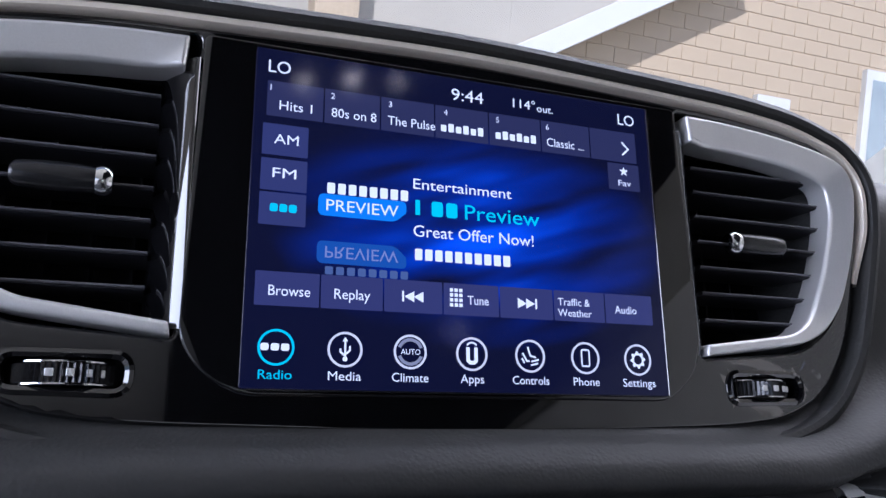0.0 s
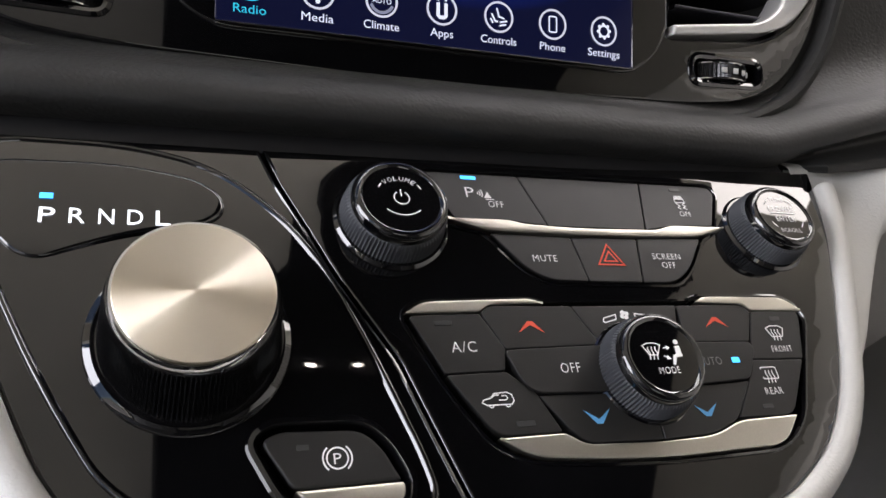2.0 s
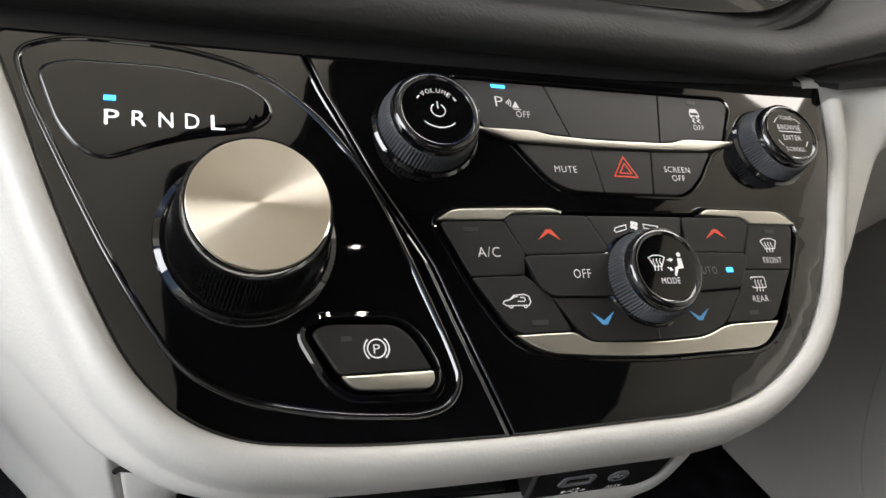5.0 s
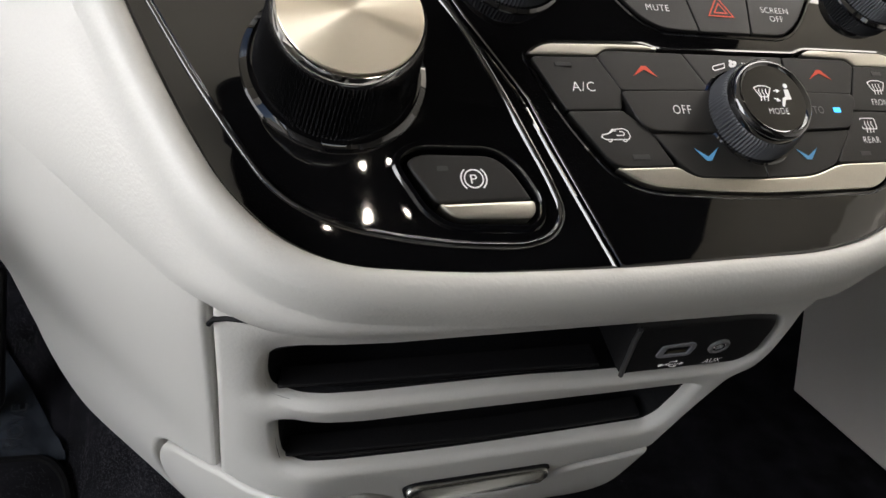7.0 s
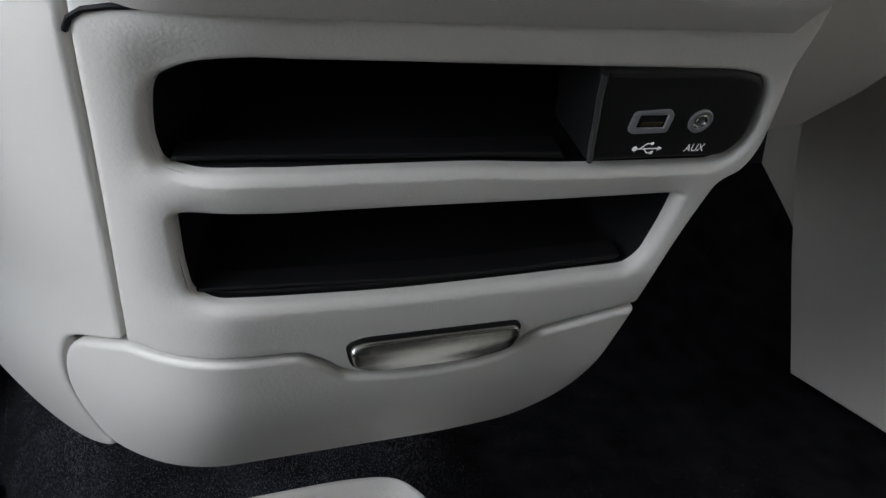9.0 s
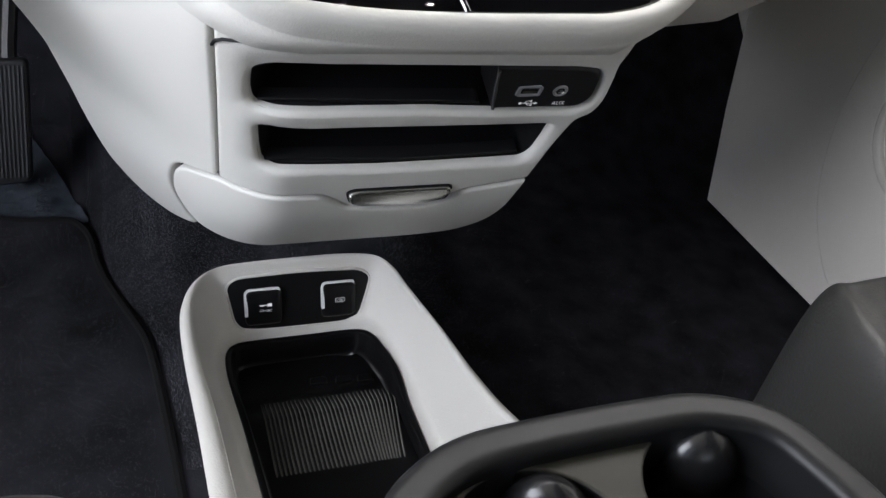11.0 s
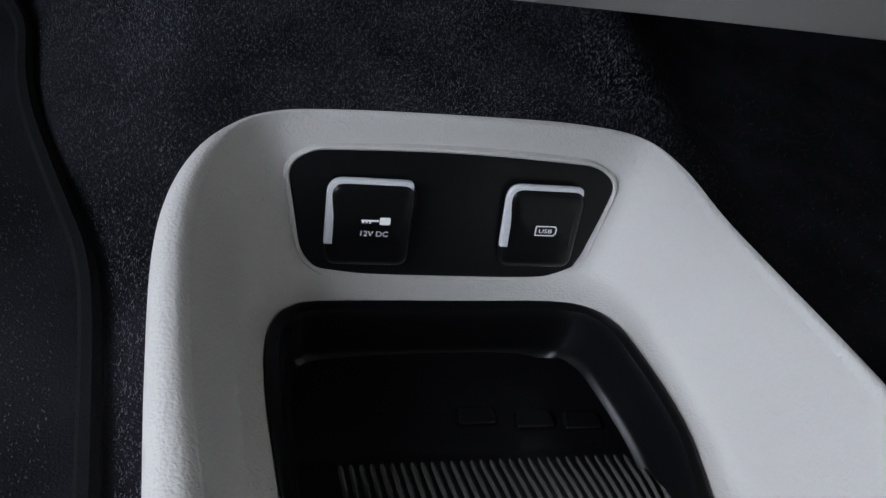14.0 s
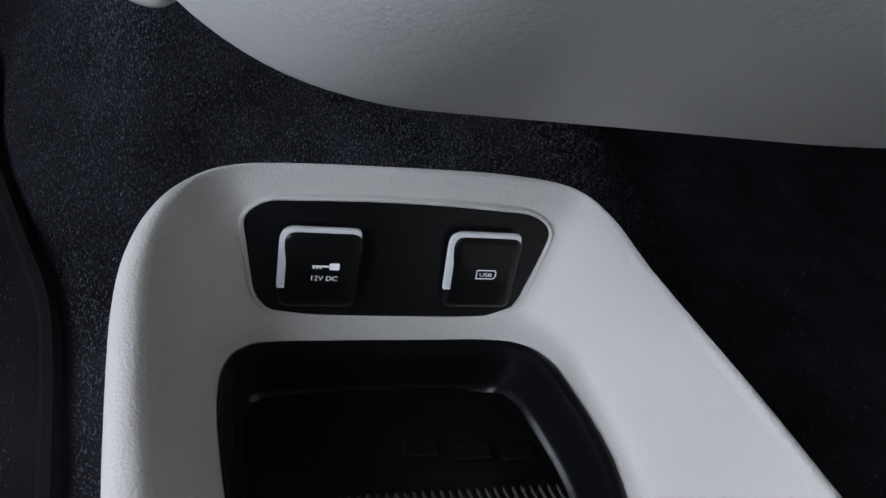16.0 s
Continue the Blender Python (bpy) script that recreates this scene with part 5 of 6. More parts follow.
part("symbol", joined(stroke([mm([(47.6, -1.6), (58, -1.6)]), mm([(50, -1.6), (52, 0.6), (54.2, 0.6)]), mm([(51.6, -1.6), (53.4, -3.4), (55.2, -3.4)])], on_plate, 0.0005, 0.0003),
                      flat(circle(0.0478, -0.0016, 0.0011, 14), on_plate, 0.0003), flat(mm([(57.4, -0.6), (59.4, -1.6), (57.4, -2.6)]), on_plate, 0.0003), flat(circle(0.0544, 0.0006, 0.0007, 12), on_plate, 0.0003), flat(mm(box2(55.4, -3.4, 1.3, 1.3)), on_plate, 0.0003)), WHITE, socket, smooth=0)

drawer = thing("drawer", "pale grey vinyl drawer front with a silver pull", "drawer")
DRAWER = rounded(mm([(-128, -97.6, 3), (-110, -97, 10), (-90, -96, 10), (-64.6, -96.6, 4), (-54, -104.4, 3), (-46, -112.2, 4), (-11, -117, 20), (23, -113, 6), (38, -98.8, 6), (83.6, -88.4, 3), (81.4, -106, 10), (78, -128, 14), (72, -150, 16), (58, -166, 16), (24, -171.5, 20), (-29, -171.5, 30), (-91, -172, 20), (-122, -173, 18), (-146, -168, 14), (-158, -150, 14), (-157, -130, 14), (-151, -115, 10), (-141, -106.5, 8)]), seg=5)
part("front", sheet(DRAWER, [], lambda a, b, d: pod(a, b, d - 0.0008), 0.014, r=0.0026, step=0.009, fine=0.006, k=4), PALE, drawer)
PULL = mm([(-46.4, -92, 3), (-41, -89.6, 3), (24.6, -89.2, 2.4), (26.8, -92, 2), (24.0, -103.8, 4), (10, -108.4, 5), (-36, -108.2, 4), (-43, -104, 4)])
groove = [Vector(p) for p in rounded(PULL, seg=5)]
if area(groove) < 0:
    groove.reverse()
part("pull_groove", sheet(inset(groove, -0.0014), [], lambda a, b, d: pod(a, b, d - 0.0010), 0.004, r=0.0003), VOID, drawer, "dark groove round the pull")
PULLMETAL = material("satin_pull", (0.52, 0.52, 0.49), 0.25, metal=1.0, scale=1500, spread=0.05, bump=0.03)
part("pull", sheet(groove, [], lambda a, b, d: pod(a, b, d - 0.0052 + 0.0022 * smoothstep(-0.0965, -0.107, b) + 0.0016 * smoothstep(-0.0945, -0.0905, b)), 0.008, r=0.0016, step=0.0024), PULLMETAL, drawer, "silver pull")
FLANK = rounded(mm([(-133.0, 62, 1), (-132.8, 36, 8), (-131.2, -10, 20), (-129.4, -96, 2), (-141.4, -104.4, 9), (-153, -113.6, 11), (-159.2, -130, 14), (-160.4, -150, 14), (-149, -170, 10), (-142, -174, 5), (-147, -181, 6), (-158, -190, 14), (-172, -195, 20), (-190, -189, 20), (-210, -171, 20), (-226, -140, 30), (-242, -104, 30), (-262, -62, 30), (-290, -20, 30), (-330, 30, 30), (-330, 118, 2), (-150, 118, 2)]), seg=5)
part("flank", sheet(FLANK, [], lambda a, b, d: pod(a, b, d + 0.016 * smoothstep(0.0, 0.032, b - 0.046 - 0.3875 * (-0.09 - a))), 0.012, r=0.0022, step=0.012, fine=0.008), PALE, lower)
bm = loft([[(x, p[0], p[1]) for p in smooth_line([(0.38, 0.55), (0.375, 0.50), (0.40, 0.43), (0.44, 0.405), (0.60, 0.41)], 4)] for x in (-0.74, -0.55, -0.40, -0.30)], closed=False)
part("knee_panel", bm, PALE, lower)

# ---- floor ----


def tunnel(x, y):
    return smoothstep(-0.28, -0.17, x) * (1 - smoothstep(0.07, 0.17, x))


def ground_height(x, y):
    rise = 0.012 + 0.25 * max(0.0, y - 0.56)
    under = smoothstep(-0.138, -0.118, x) * (1 - smoothstep(0.030, 0.050, x)) * (1 - smoothstep(0.525, 0.545, y))
    return 0.006 - 0.014 * smoothstep(0.20, 0.32, x) - 0.045 * under + tunnel(x, y) * rise + 0.85 * max(0.0, y - 0.90) + 0.07 * smoothstep(0.76, 0.98, y)


xs = [-0.80 + 0.02 * i for i in range(81)]
ys = [-2.9 + 0.1 * i for i in range(29)] + [0.0 + 0.02 * i for i in range(61)]
bm = loft([[(x, y, ground_height(x, y)) for x in xs] for y in ys], closed=False)
tagged(part("floor", bm, CARPET), "black cut-pile car carpet", "floor", kind="structure")

mat = thing("floor_mat", "black carpet floor mat with a bound edge", "floor mat")
MATLINE = [(-0.70, 0.80, 0.03), (-0.42, 0.80, 0.04), (-0.362, 0.758, 0.03), (-0.330, 0.747, 0.03), (-0.272, 0.744, 0.03), (-0.250, 0.708, 0.03), (-0.238, 0.640, 0.05), (-0.214, 0.580, 0.05), (-0.192, 0.529, 0.04), (-0.185, 0.490, 0.04), (-0.178, 0.435, 0.05), (-0.168, 0.35, 0.05), (-0.158, 0.25, 0.02), (-0.70, 0.25, 0.02)]
mat_line = dense(rounded(MATLINE, seg=6), 0.01)


def mat_place(a, b, d):
    return Vector((a, b, 0.020 - d))


part("carpet_face", sheet(mat_line, [], mat_place, 0.010, r=0.003, step=0.03), MAT, mat)
BINDING = material("woven_binding", (0.004, 0.004, 0.0045), 0.9, bump=0.8, scale=900, spread=0.5, spec=0.2)
loop = [Vector(p) for p in mat_line]
if area(loop) < 0:
    loop.reverse()
part("binding", tube([mat_place(p.x, p.y, 0.002) for p in inset(loop, 0.0040)], 0.0050, 8, True), BINDING, mat, "stitched black binding")


def tufts(name, x0, x1, y0, y1, count, height, surface, parent=None, seed=1):
    """Loose fibres that stand up from the pile."""
    rng = np.random.default_rng(seed)
    x, y = rng.uniform(x0, x1, count), rng.uniform(y0, y1, count)
    keep = surface(x, y)
    # fibres thin out to the right, which leaves the carpet darker there
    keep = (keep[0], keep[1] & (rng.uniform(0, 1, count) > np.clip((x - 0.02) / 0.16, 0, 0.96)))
    x, y, z = x[keep[1]], y[keep[1]], keep[0][keep[1]]
    n = len(x)
    lean, way, tall = rng.uniform(0.15, 1.0, n), rng.uniform(0, 2 * math.pi, n), rng.uniform(0.5, 1.1, n) * height
    tip = np.stack([x + lean * tall * np.cos(way), y + lean * tall * np.sin(way), z + tall * 0.8], 1)
    side = np.stack([-np.sin(way), np.cos(way), np.zeros(n)], 1) * 0.00016
    foot = np.stack([x, y, z - 0.0004], 1)
    verts = np.stack([foot - side, foot + side, tip], 1).reshape(-1, 3)
    faces = np.arange(3 * n).reshape(-1, 3)
    me = bpy.data.meshes.new(name)
    me.from_pydata(verts.tolist(), [], faces.tolist())
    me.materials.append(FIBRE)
    ob = new(name, me)
    ob.parent = parent
    return tagged(ob, kind="stuff")


def step_np(a, b, v):
    t = np.clip((v - a) / (b - a), 0, 1)
    return t * t * (3 - 2 * t)


def carpet_np(x, y):
    t = step_np(-0.28, -0.17, x) * (1 - step_np(0.07, 0.17, x))
    z = 0.006 - 0.014 * step_np(0.20, 0.32, x) + t * (0.012 + 0.25 * np.maximum(0, y - 0.56)) + 0.85 * np.maximum(0, y - 0.90) + 0.07 * step_np(0.76, 0.98, y)
    edge = np.interp(y, [0.25, 0.34, 0.39, 0.435, 0.492, 0.529, 0.58, 0.64, 0.70, 0.73], [-0.158, -0.167, -0.171, -0.178, -0.185, -0.192, -0.214, -0.238, -0.250, -0.262])
    return z, ((x > edge + 0.004) | (y > 0.752)) & ((y > 0.562) | (x < -0.150) | (x > 0.06))


def mat_np(x, y):
    edge = np.interp(y, [0.25, 0.34, 0.39, 0.435, 0.492, 0.529, 0.58, 0.64, 0.70, 0.73], [-0.158, -0.167, -0.171, -0.178, -0.185, -0.192, -0.214, -0.238, -0.250, -0.262])
    return 0.020 + 0.0 * y, (x < edge - 0.016) & (y < 0.730)


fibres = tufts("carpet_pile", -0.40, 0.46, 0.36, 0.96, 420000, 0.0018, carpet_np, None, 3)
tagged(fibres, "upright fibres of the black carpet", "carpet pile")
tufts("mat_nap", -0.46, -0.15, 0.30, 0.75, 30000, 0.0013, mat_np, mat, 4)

pedal = thing("accelerator_pedal", "ribbed black accelerator pedal", "pedal")
PED = frame_on((-0.3345, 0.815, 0.1055), (0.085, 0.30, 0.95))
part("arm", tube([PED(0.0, 0.02, 0.012), PED(0.0, 0.09, 0.03), PED(0.004, 0.17, 0.05), PED(0.004, 0.30, 0.06)], 0.009, 8), BLACK, pedal)
part("plate", sheet(rounded(mm([(-23, 72, 10), (23, 74, 8), (22, -70, 8), (-16, -75, 8), (-24, 10, 20)]), seg=5), [], PED, 0.012, r=0.004), BLACK, pedal)
for k in range(9):
    u = -0.0175 + 0.0044 * k
    part("rib", sheet(rounded([(u - 0.0011, -0.064), (u + 0.0011, -0.064), (u + 0.0011, 0.066), (u - 0.0011, 0.066)], 0.0008, 2), [], lambda a, b, d: PED(a, b, d - 0.0016), 0.002, r=0.0005, k=2), material("pedal_rubber", (0.035, 0.036, 0.04), 0.5, scale=900) if k == 0 else bpy.data.materials["pedal_rubber"], pedal)

FILM = material("protective_film", (0.10, 0.12, 0.15), 0.12, scale=60, spread=0.3, bump=0.6, stain=20)
FILM.node_tree.nodes["Principled BSDF"].inputs["Transmission Weight"].default_value = 0.6
film = thing("protective_film", "crinkled clear protective film on the footwell carpet", "plastic film")
rows = []
for j in range(41):
    row = []
    for i in range(41):
        x, y = -0.45 + 0.192 * i / 40, 0.738 + 0.17 * j / 40
        x -= 0.085 * (j / 40) ** 1.3 * (i / 40)
        row.append((x, y, ground_height(x, y) + 0.006 + 0.006 * noise.noise((x * 40, y * 40, 0.3)) + 0.0035 * abs(noise.noise((x * 110, y * 70, 1.3)))))
    rows.append(row)
part("film", loft(rows, closed=False), FILM, film)
writing("lettering", "MOVE", lambda a, b, d=0.0: Vector((-0.300 - b, 0.787 + a, ground_height(-0.300 - b, 0.787 + a) + 0.0125 - d)), 0.0, 0.0, 0.016, material("film_print", (0.03, 0.033, 0.04), 0.4, scale=300), film, 0.056, "CENTER", 0.0003)

# ---- floor console ----
console = thing("floor_console", "pale grey grained vinyl floor console with an open tray", "floor console")
# lines round the console from its left rear over the front to its right rear: the rim's outer edge and the tray's edge
RIM_LINE = [(-0.112, -0.05, 0.100), (-0.127, 0.10, 0.090), (-0.1455, 0.25, 0.081), (-0.1540, 0.36, 0.0755), (-0.1602, 0.43, 0.0745), (-0.1625, 0.480, 0.0785), (-0.1585, 0.510, 0.0820), (-0.1465, 0.5325, 0.0843), (-0.124, 0.5470, 0.0855), (-0.088, 0.5528, 0.0856), (-0.03, 0.5558, 0.0856),
            (0.008, 0.5545, 0.0858), (0.0370, 0.5462, 0.0858), (0.0535, 0.5265, 0.0852), (0.0622, 0.492, 0.0845), (0.0755, 0.42, 0.0915), (0.0850, 0.35, 0.1005), (0.0925, 0.28, 0.122), (0.110, 0.18, 0.165), (0.140, 0.08, 0.225)]
LIP_LINE = [(-0.099, -0.05, 0.0), (-0.112, 0.10, 0.0), (-0.127, 0.25, 0.0), (-0.1375, 0.36, 0.0), (-0.1468, 0.43, 0.0), (-0.1502, 0.480, 0.0), (-0.1482, 0.507, 0.0), (-0.1410, 0.5275, 0.0), (-0.1275, 0.5420, 0.0), (-0.100, 0.5468, 0.0), (-0.03, 0.5478, 0.0),
            (0.0120, 0.5472, 0.0), (0.0380, 0.5422, 0.0), (0.0478, 0.5235, 0.0), (0.0550, 0.489, 0.0), (0.0668, 0.424, 0.0), (0.0740, 0.357, 0.0), (0.0810, 0.283, 0.0), (0.096, 0.183, 0.0), (0.120, 0.08, 0.0)]
TRAY_LINE = [(-0.088, -0.05, 0.075), (-0.096, 0.10, 0.068), (-0.1050, 0.25, 0.056), (-0.1145, 0.37, 0.040), (-0.1225, 0.445, 0.0300), (-0.1232, 0.478, 0.0255), (-0.1195, 0.4925, 0.0238), (-0.1140, 0.4986, 0.0230), (-0.105, 0.5023, 0.0224), (-0.080, 0.5040, 0.0215), (-0.03, 0.5050, 0.0210),
             (-0.002, 0.5046, 0.0220), (0.0148, 0.4996, 0.0255), (0.0235, 0.4876, 0.0310), (0.0292, 0.470, 0.0340), (0.0400, 0.433, 0.0305), (0.0405, 0.385, 0.0275), (0.0460, 0.29, 0.0305), (0.053, 0.19, 0.048), (0.058, 0.08, 0.080)]
rim_line, lip_line, tray_line = smooth_line(RIM_LINE, 8), smooth_line(LIP_LINE, 8), smooth_line(TRAY_LINE, 8)


def console_ring(way, drop, side=0.0):
    """A line round the console. way: 0 at the rim's edge, 1 at its inner edge, 2 at the tray; drop: height over the place's own."""
    out = []
    for i, (o, e, t) in enumerate(zip(rim_line, lip_line, tray_line)):
        edge = Vector((e.x, e.y, o.z + 0.001 - 0.005 * smoothstep(0.013, 0.009, (o - e).to_2d().length)))
        p = o.lerp(edge, way) if way <= 1.0 else edge.lerp(t, way - 1.0)
        if way > 1.0:
            p.z = t.z + (edge.z - t.z) * drop
        else:
            p.z = o.z + drop if drop > -0.09 else 0.004
        if side:
            a, b = rim_line[max(0, i - 1)], rim_line[min(len(rim_line) - 1, i + 1)]
            d = (b - a).to_2d().normalized()
            p.x, p.y = p.x + d.y * side, p.y - d.x * side
        out.append(p)
    return out


shell = [console_ring(0, -0.1, 0.012), console_ring(0, -0.040, 0.0085), console_ring(0, -0.020, 0.0055), console_ring(0, -0.010, 0.0026), console_ring(0, -0.0042), console_ring(0.09, -0.0010), console_ring(0.24, 0.0014), console_ring(0.45, 0.0026),
         console_ring(0.68, 0.0024), console_ring(0.86, 0.0014), console_ring(1.0, -0.0010), console_ring(1.03, 0.94), console_ring(1.08, 0.84), console_ring(1.17, 0.68), console_ring(1.29, 0.50), console_ring(1.41, 0.32), console_ring(1.495, 0.19), console_ring(1.57, 0.09), console_ring(1.66, 0.035), console_ring(1.80, 0.012), console_ring(1.97, 0.008), console_ring(2.0, -0.03)]
part("outer_wall", loft(shell[:5], closed=False), GRAINY, console)
part("rim", loft(shell[4:11], closed=False), GRAINY, console)
part("inner_wall", loft(shell[10:], closed=False), GRAINY, console)
tray = thing("tray_liner", "black plastic tray liner with fine ribs", "tray")


def liner_ring(off, rise):
    """A line inside the tray's edge."""
    out = []
    for i, p in enumerate(tray_line):
        a, b = tray_line[max(0, i - 2)], tray_line[min(len(tray_line) - 1, i + 2)]
        d = (b - a).to_2d().normalized()
        out.append(Vector((p.x + d.y * off, p.y - d.x * off, p.z + rise)))
    return out


TRAYBLACK = material("tray_black", (0.005, 0.005, 0.0055), 0.30, bump=0.1, scale=1800, spread=0.3, spec=0.28)
part("wall", loft([liner_ring(*k) for k in ((-0.0008, -0.003), (0.0002, 0.0016), (0.0022, 0.0021), (0.0050, 0.0010), (0.0064, -0.0020), (0.0070, -0.0080), (0.0074, -0.0150), (0.0080, -0.0215), (0.0092, -0.0245), (0.0115, -0.0262))], closed=False), TRAYBLACK, tray)


def tray_floor(x, y):
    """The tray's floor: deep in front, then a rounded ramp up to a shelf."""
    return Vector((x, y, -0.0035 + 0.0165 * smoothstep(0.452, 0.405, y) + 0.10 * max(0.0, 0.36 - y)))


bm = loft([[tray_floor(x, y) for x in (-0.126, -0.09, -0.06, -0.03, 0.0, 0.03, 0.048)] for y in (-0.05, 0.05, 0.15, 0.22, 0.28, 0.34, 0.36, 0.38, 0.40, 0.408, 0.415, 0.422, 0.429, 0.436, 0.443, 0.450, 0.465, 0.500)], closed=False)
part("base", bm, TRAYBLACK, tray)
RIB = material("ribbed_rubber", (0.085, 0.083, 0.078), 0.26, scale=900, spread=0.2)
HIGH = [(0.340, 0.0001), (0.348, 0.0014), (0.36, 0.0018), (0.38, 0.0019), (0.40, 0.0019), (0.412, 0.0018), (0.424, 0.0015), (0.434, 0.0008), (0.441, 0.0001)]
for k in range(32):
    u = -0.0935 + 0.0041 * k
    bm = loft([[tray_floor(u + (0.12 * (y - 0.42) if u > 0 else -0.03 * (y - 0.42)) * min(1.0, abs(u) / 0.03), y) + Vector((a, 0.0, g * h - 0.0002)) for a, g in ((-0.0014, 0.0), (-0.0008, 0.5), (-0.0003, 0.95), (0.0003, 0.95), (0.0008, 0.5), (0.0014, 0.0))] for y, h in HIGH], closed=False)
    part("rib", bm, RIB, tray)
# clips moulded into the deep end of the tray
for u, y in ((-0.034, 0.462), (-0.008, 0.4595), (0.014, 0.458)):
    part("clip", sheet(rounded([(u - 0.009, y - 0.005), (u + 0.009, y - 0.005), (u + 0.008, y + 0.004), (u - 0.008, y + 0.004)], 0.002, 3), [], lambda a, b, d: tray_floor(a, b) + Vector((0, 0, 0.0022 - d)), 0.003, r=0.0012), TRAYBLACK, tray)

OUT = frame_on((-0.043, 0.535, 0.05), (0, 0.019, 0.043))


def outlet(a, b, d=0.0):
    return OUT(a, b, d - 0.0042)


outlets = part("outlet_panel", sheet(rounded(mm([(-73.5, 17, 7), (-64, 24.6, 8), (0, 27.0, 40), (63, 24.4, 8), (74.5, 16.5, 7), (64, -24, 8), (52, -31.2, 8), (-56, -31.6, 9), (-66.5, -22, 9)]), seg=5), [], outlet, 0.012, r=0.0012), TRAYBLACK, console, "black outlet panel with two capped sockets")
lip_loop = [Vector(p) for p in rounded(mm([(-73.5, 17, 7), (-64, 24.6, 8), (0, 27.0, 40), (63, 24.4, 8), (74.5, 16.5, 7), (64, -24, 8), (52, -31.2, 8), (-56, -31.6, 9), (-66.5, -22, 9)]), seg=5)]
if area(lip_loop) < 0:
    lip_loop.reverse()
part("panel_lip", loft([[outlet(p.x, p.y, d) for p in inset(lip_loop, off)] for off, d in ((0.0004, 0.004), (0.0002, -0.0006), (-0.0006, -0.0014), (-0.0014, -0.0010), (-0.0022, 0.0012), (-0.0024, 0.0060))]), GRAINY, outlets, "raised pale lip round the panel")
PALE_EDGE = material("pale_edge", (0.78, 0.79, 0.80), 0.35, metal=0.1, scale=900)
for u0, u1, v0, v1, word in ((-54.5, -17.5, -27.6, 11.5, "12V DC"), (23.5, 59.5, -26.6, 12.4, "USB")):
    u0, u1, v0, v1 = u0 - 2.2, u1 - 2.2, v0 + 2.0, v1 + 2.3
    part("edge_frame", sheet(rounded(mm([(u0 - 0.5, v0 + 11, 0.5), (u0 - 0.4, v1 + 0.6, 7), (u1 - 1.0, v1 + 0.6, 5), (u1 - 1.2, v1 - 5, 0.5), (u1 - 2.5, v1 - 6, 0.5), (u0 + 3, v1 - 6, 0.5), (u0 + 3, v0 + 11, 0.5)]), seg=6), [], lambda a, b, d: outlet(a, b, d - 0.0064), 0.0028, r=0.0005), PALE_EDGE, outlets, "pale edge of the socket")
    lid = rounded(mm([(u0 + 0.4, v0, 6), (u1, v0, 6), (u1 + 0.6, v1 - 0.2, 6.5), (u0 + 0.6, v1 - 0.2, 6.5)]), seg=6)

    def on_cap(a, b, d=0.0):
        return outlet(a, b, d - 0.0075 + 0.0030 * smoothstep(0.0, -0.026, b))

    part("socket_cap", sheet(lid, [], on_cap, 0.0095, r=0.0038, step=0.005, k=5), TRAYBLACK, outlets)

    if "V" in word:
        writing("legend", word, on_cap, -0.0362, -0.0103, 0.0026, WHITE, outlets, 0.0118, "CENTER", 0.0003)
        part("symbol", joined(stroke([mm([(-42.2, -3.0), (-34.8, -3.0)]), mm([(-41.6, -3.1), (-41.4, -4.2)]), mm([(-40.1, -3.1), (-39.9, -4.2)]), mm([(-38.6, -3.1), (-38.4, -4.2)])], on_cap, 0.0009, 0.0003), flat(rounded(mm(box2(-32.2, -3.1, 4.6, 3.4)), 0.0008), on_cap, 0.0003)), WHITE, outlets, smooth=0)
    else:
        writing("legend", word, on_cap, 0.0404, -0.0059, 0.0020, WHITE, outlets, 0.0062, "CENTER", 0.0003)
        part("symbol", stroke([mm([(35.8, -7.1), (35.8, -2.7), (44.8, -2.7), (45.4, -3.9), (45.4, -5.9), (44.4, -7.1), (35.8, -7.1)])], on_cap, 0.0005, 0.0003), WHITE, outlets, smooth=0)

# ---- cup holders ----
cups = thing("cup_holder", "black twin cup holder with an olive-brown satin deck and spring tabs", "cup holder")
CUPBLACK = material("cup_holder_black", (0.006, 0.0063, 0.007), 0.45, bump=0.12, scale=2500, spread=0.2, spec=0.3)
DECK = material("olive_satin", (0.013, 0.0125, 0.009), 0.55, bump=0.08, scale=1500, spread=0.15, spec=0.3)
CUPLINE = rounded([(-0.106, 0.03, 0.03), (-0.097, 0.083, 0.03), (-0.060, 0.109, 0.03), (0.0, 0.113, 0.05), (0.064, 0.113, 0.03), (0.100, 0.096, 0.03), (0.118, 0.04, 0.04), (0.112, -0.14, 0.02), (-0.10, -0.14, 0.02)], seg=7)


def cup_top(a, b, d):
    return Vector((a, b, 0.350 - d))


wells = [circle(-0.034, 0.054, 0.038, 44), circle(0.056, 0.062, 0.039, 44)]
rim = [Vector(p) for p in CUPLINE]
if area(rim) < 0:
    rim.reverse()
inner = inset(rim, 0.019)
part("rim", sheet(rim, [inner], cup_top, 0.030, r=0.006, k=4), CUPBLACK, cups)
part("deck", sheet(inset(rim, 0.017), wells, lambda a, b, d: cup_top(a, b, d + 0.010), 0.012, r=0.0015), DECK, cups)
part("body", loft([[cup_top(p.x, p.y, d) for p in inset(rim, off)] for off, d in ((0.02, 0.30), (0.010, 0.16), (0.003, 0.03), (0.002, 0.026))]), BLACK, cups)
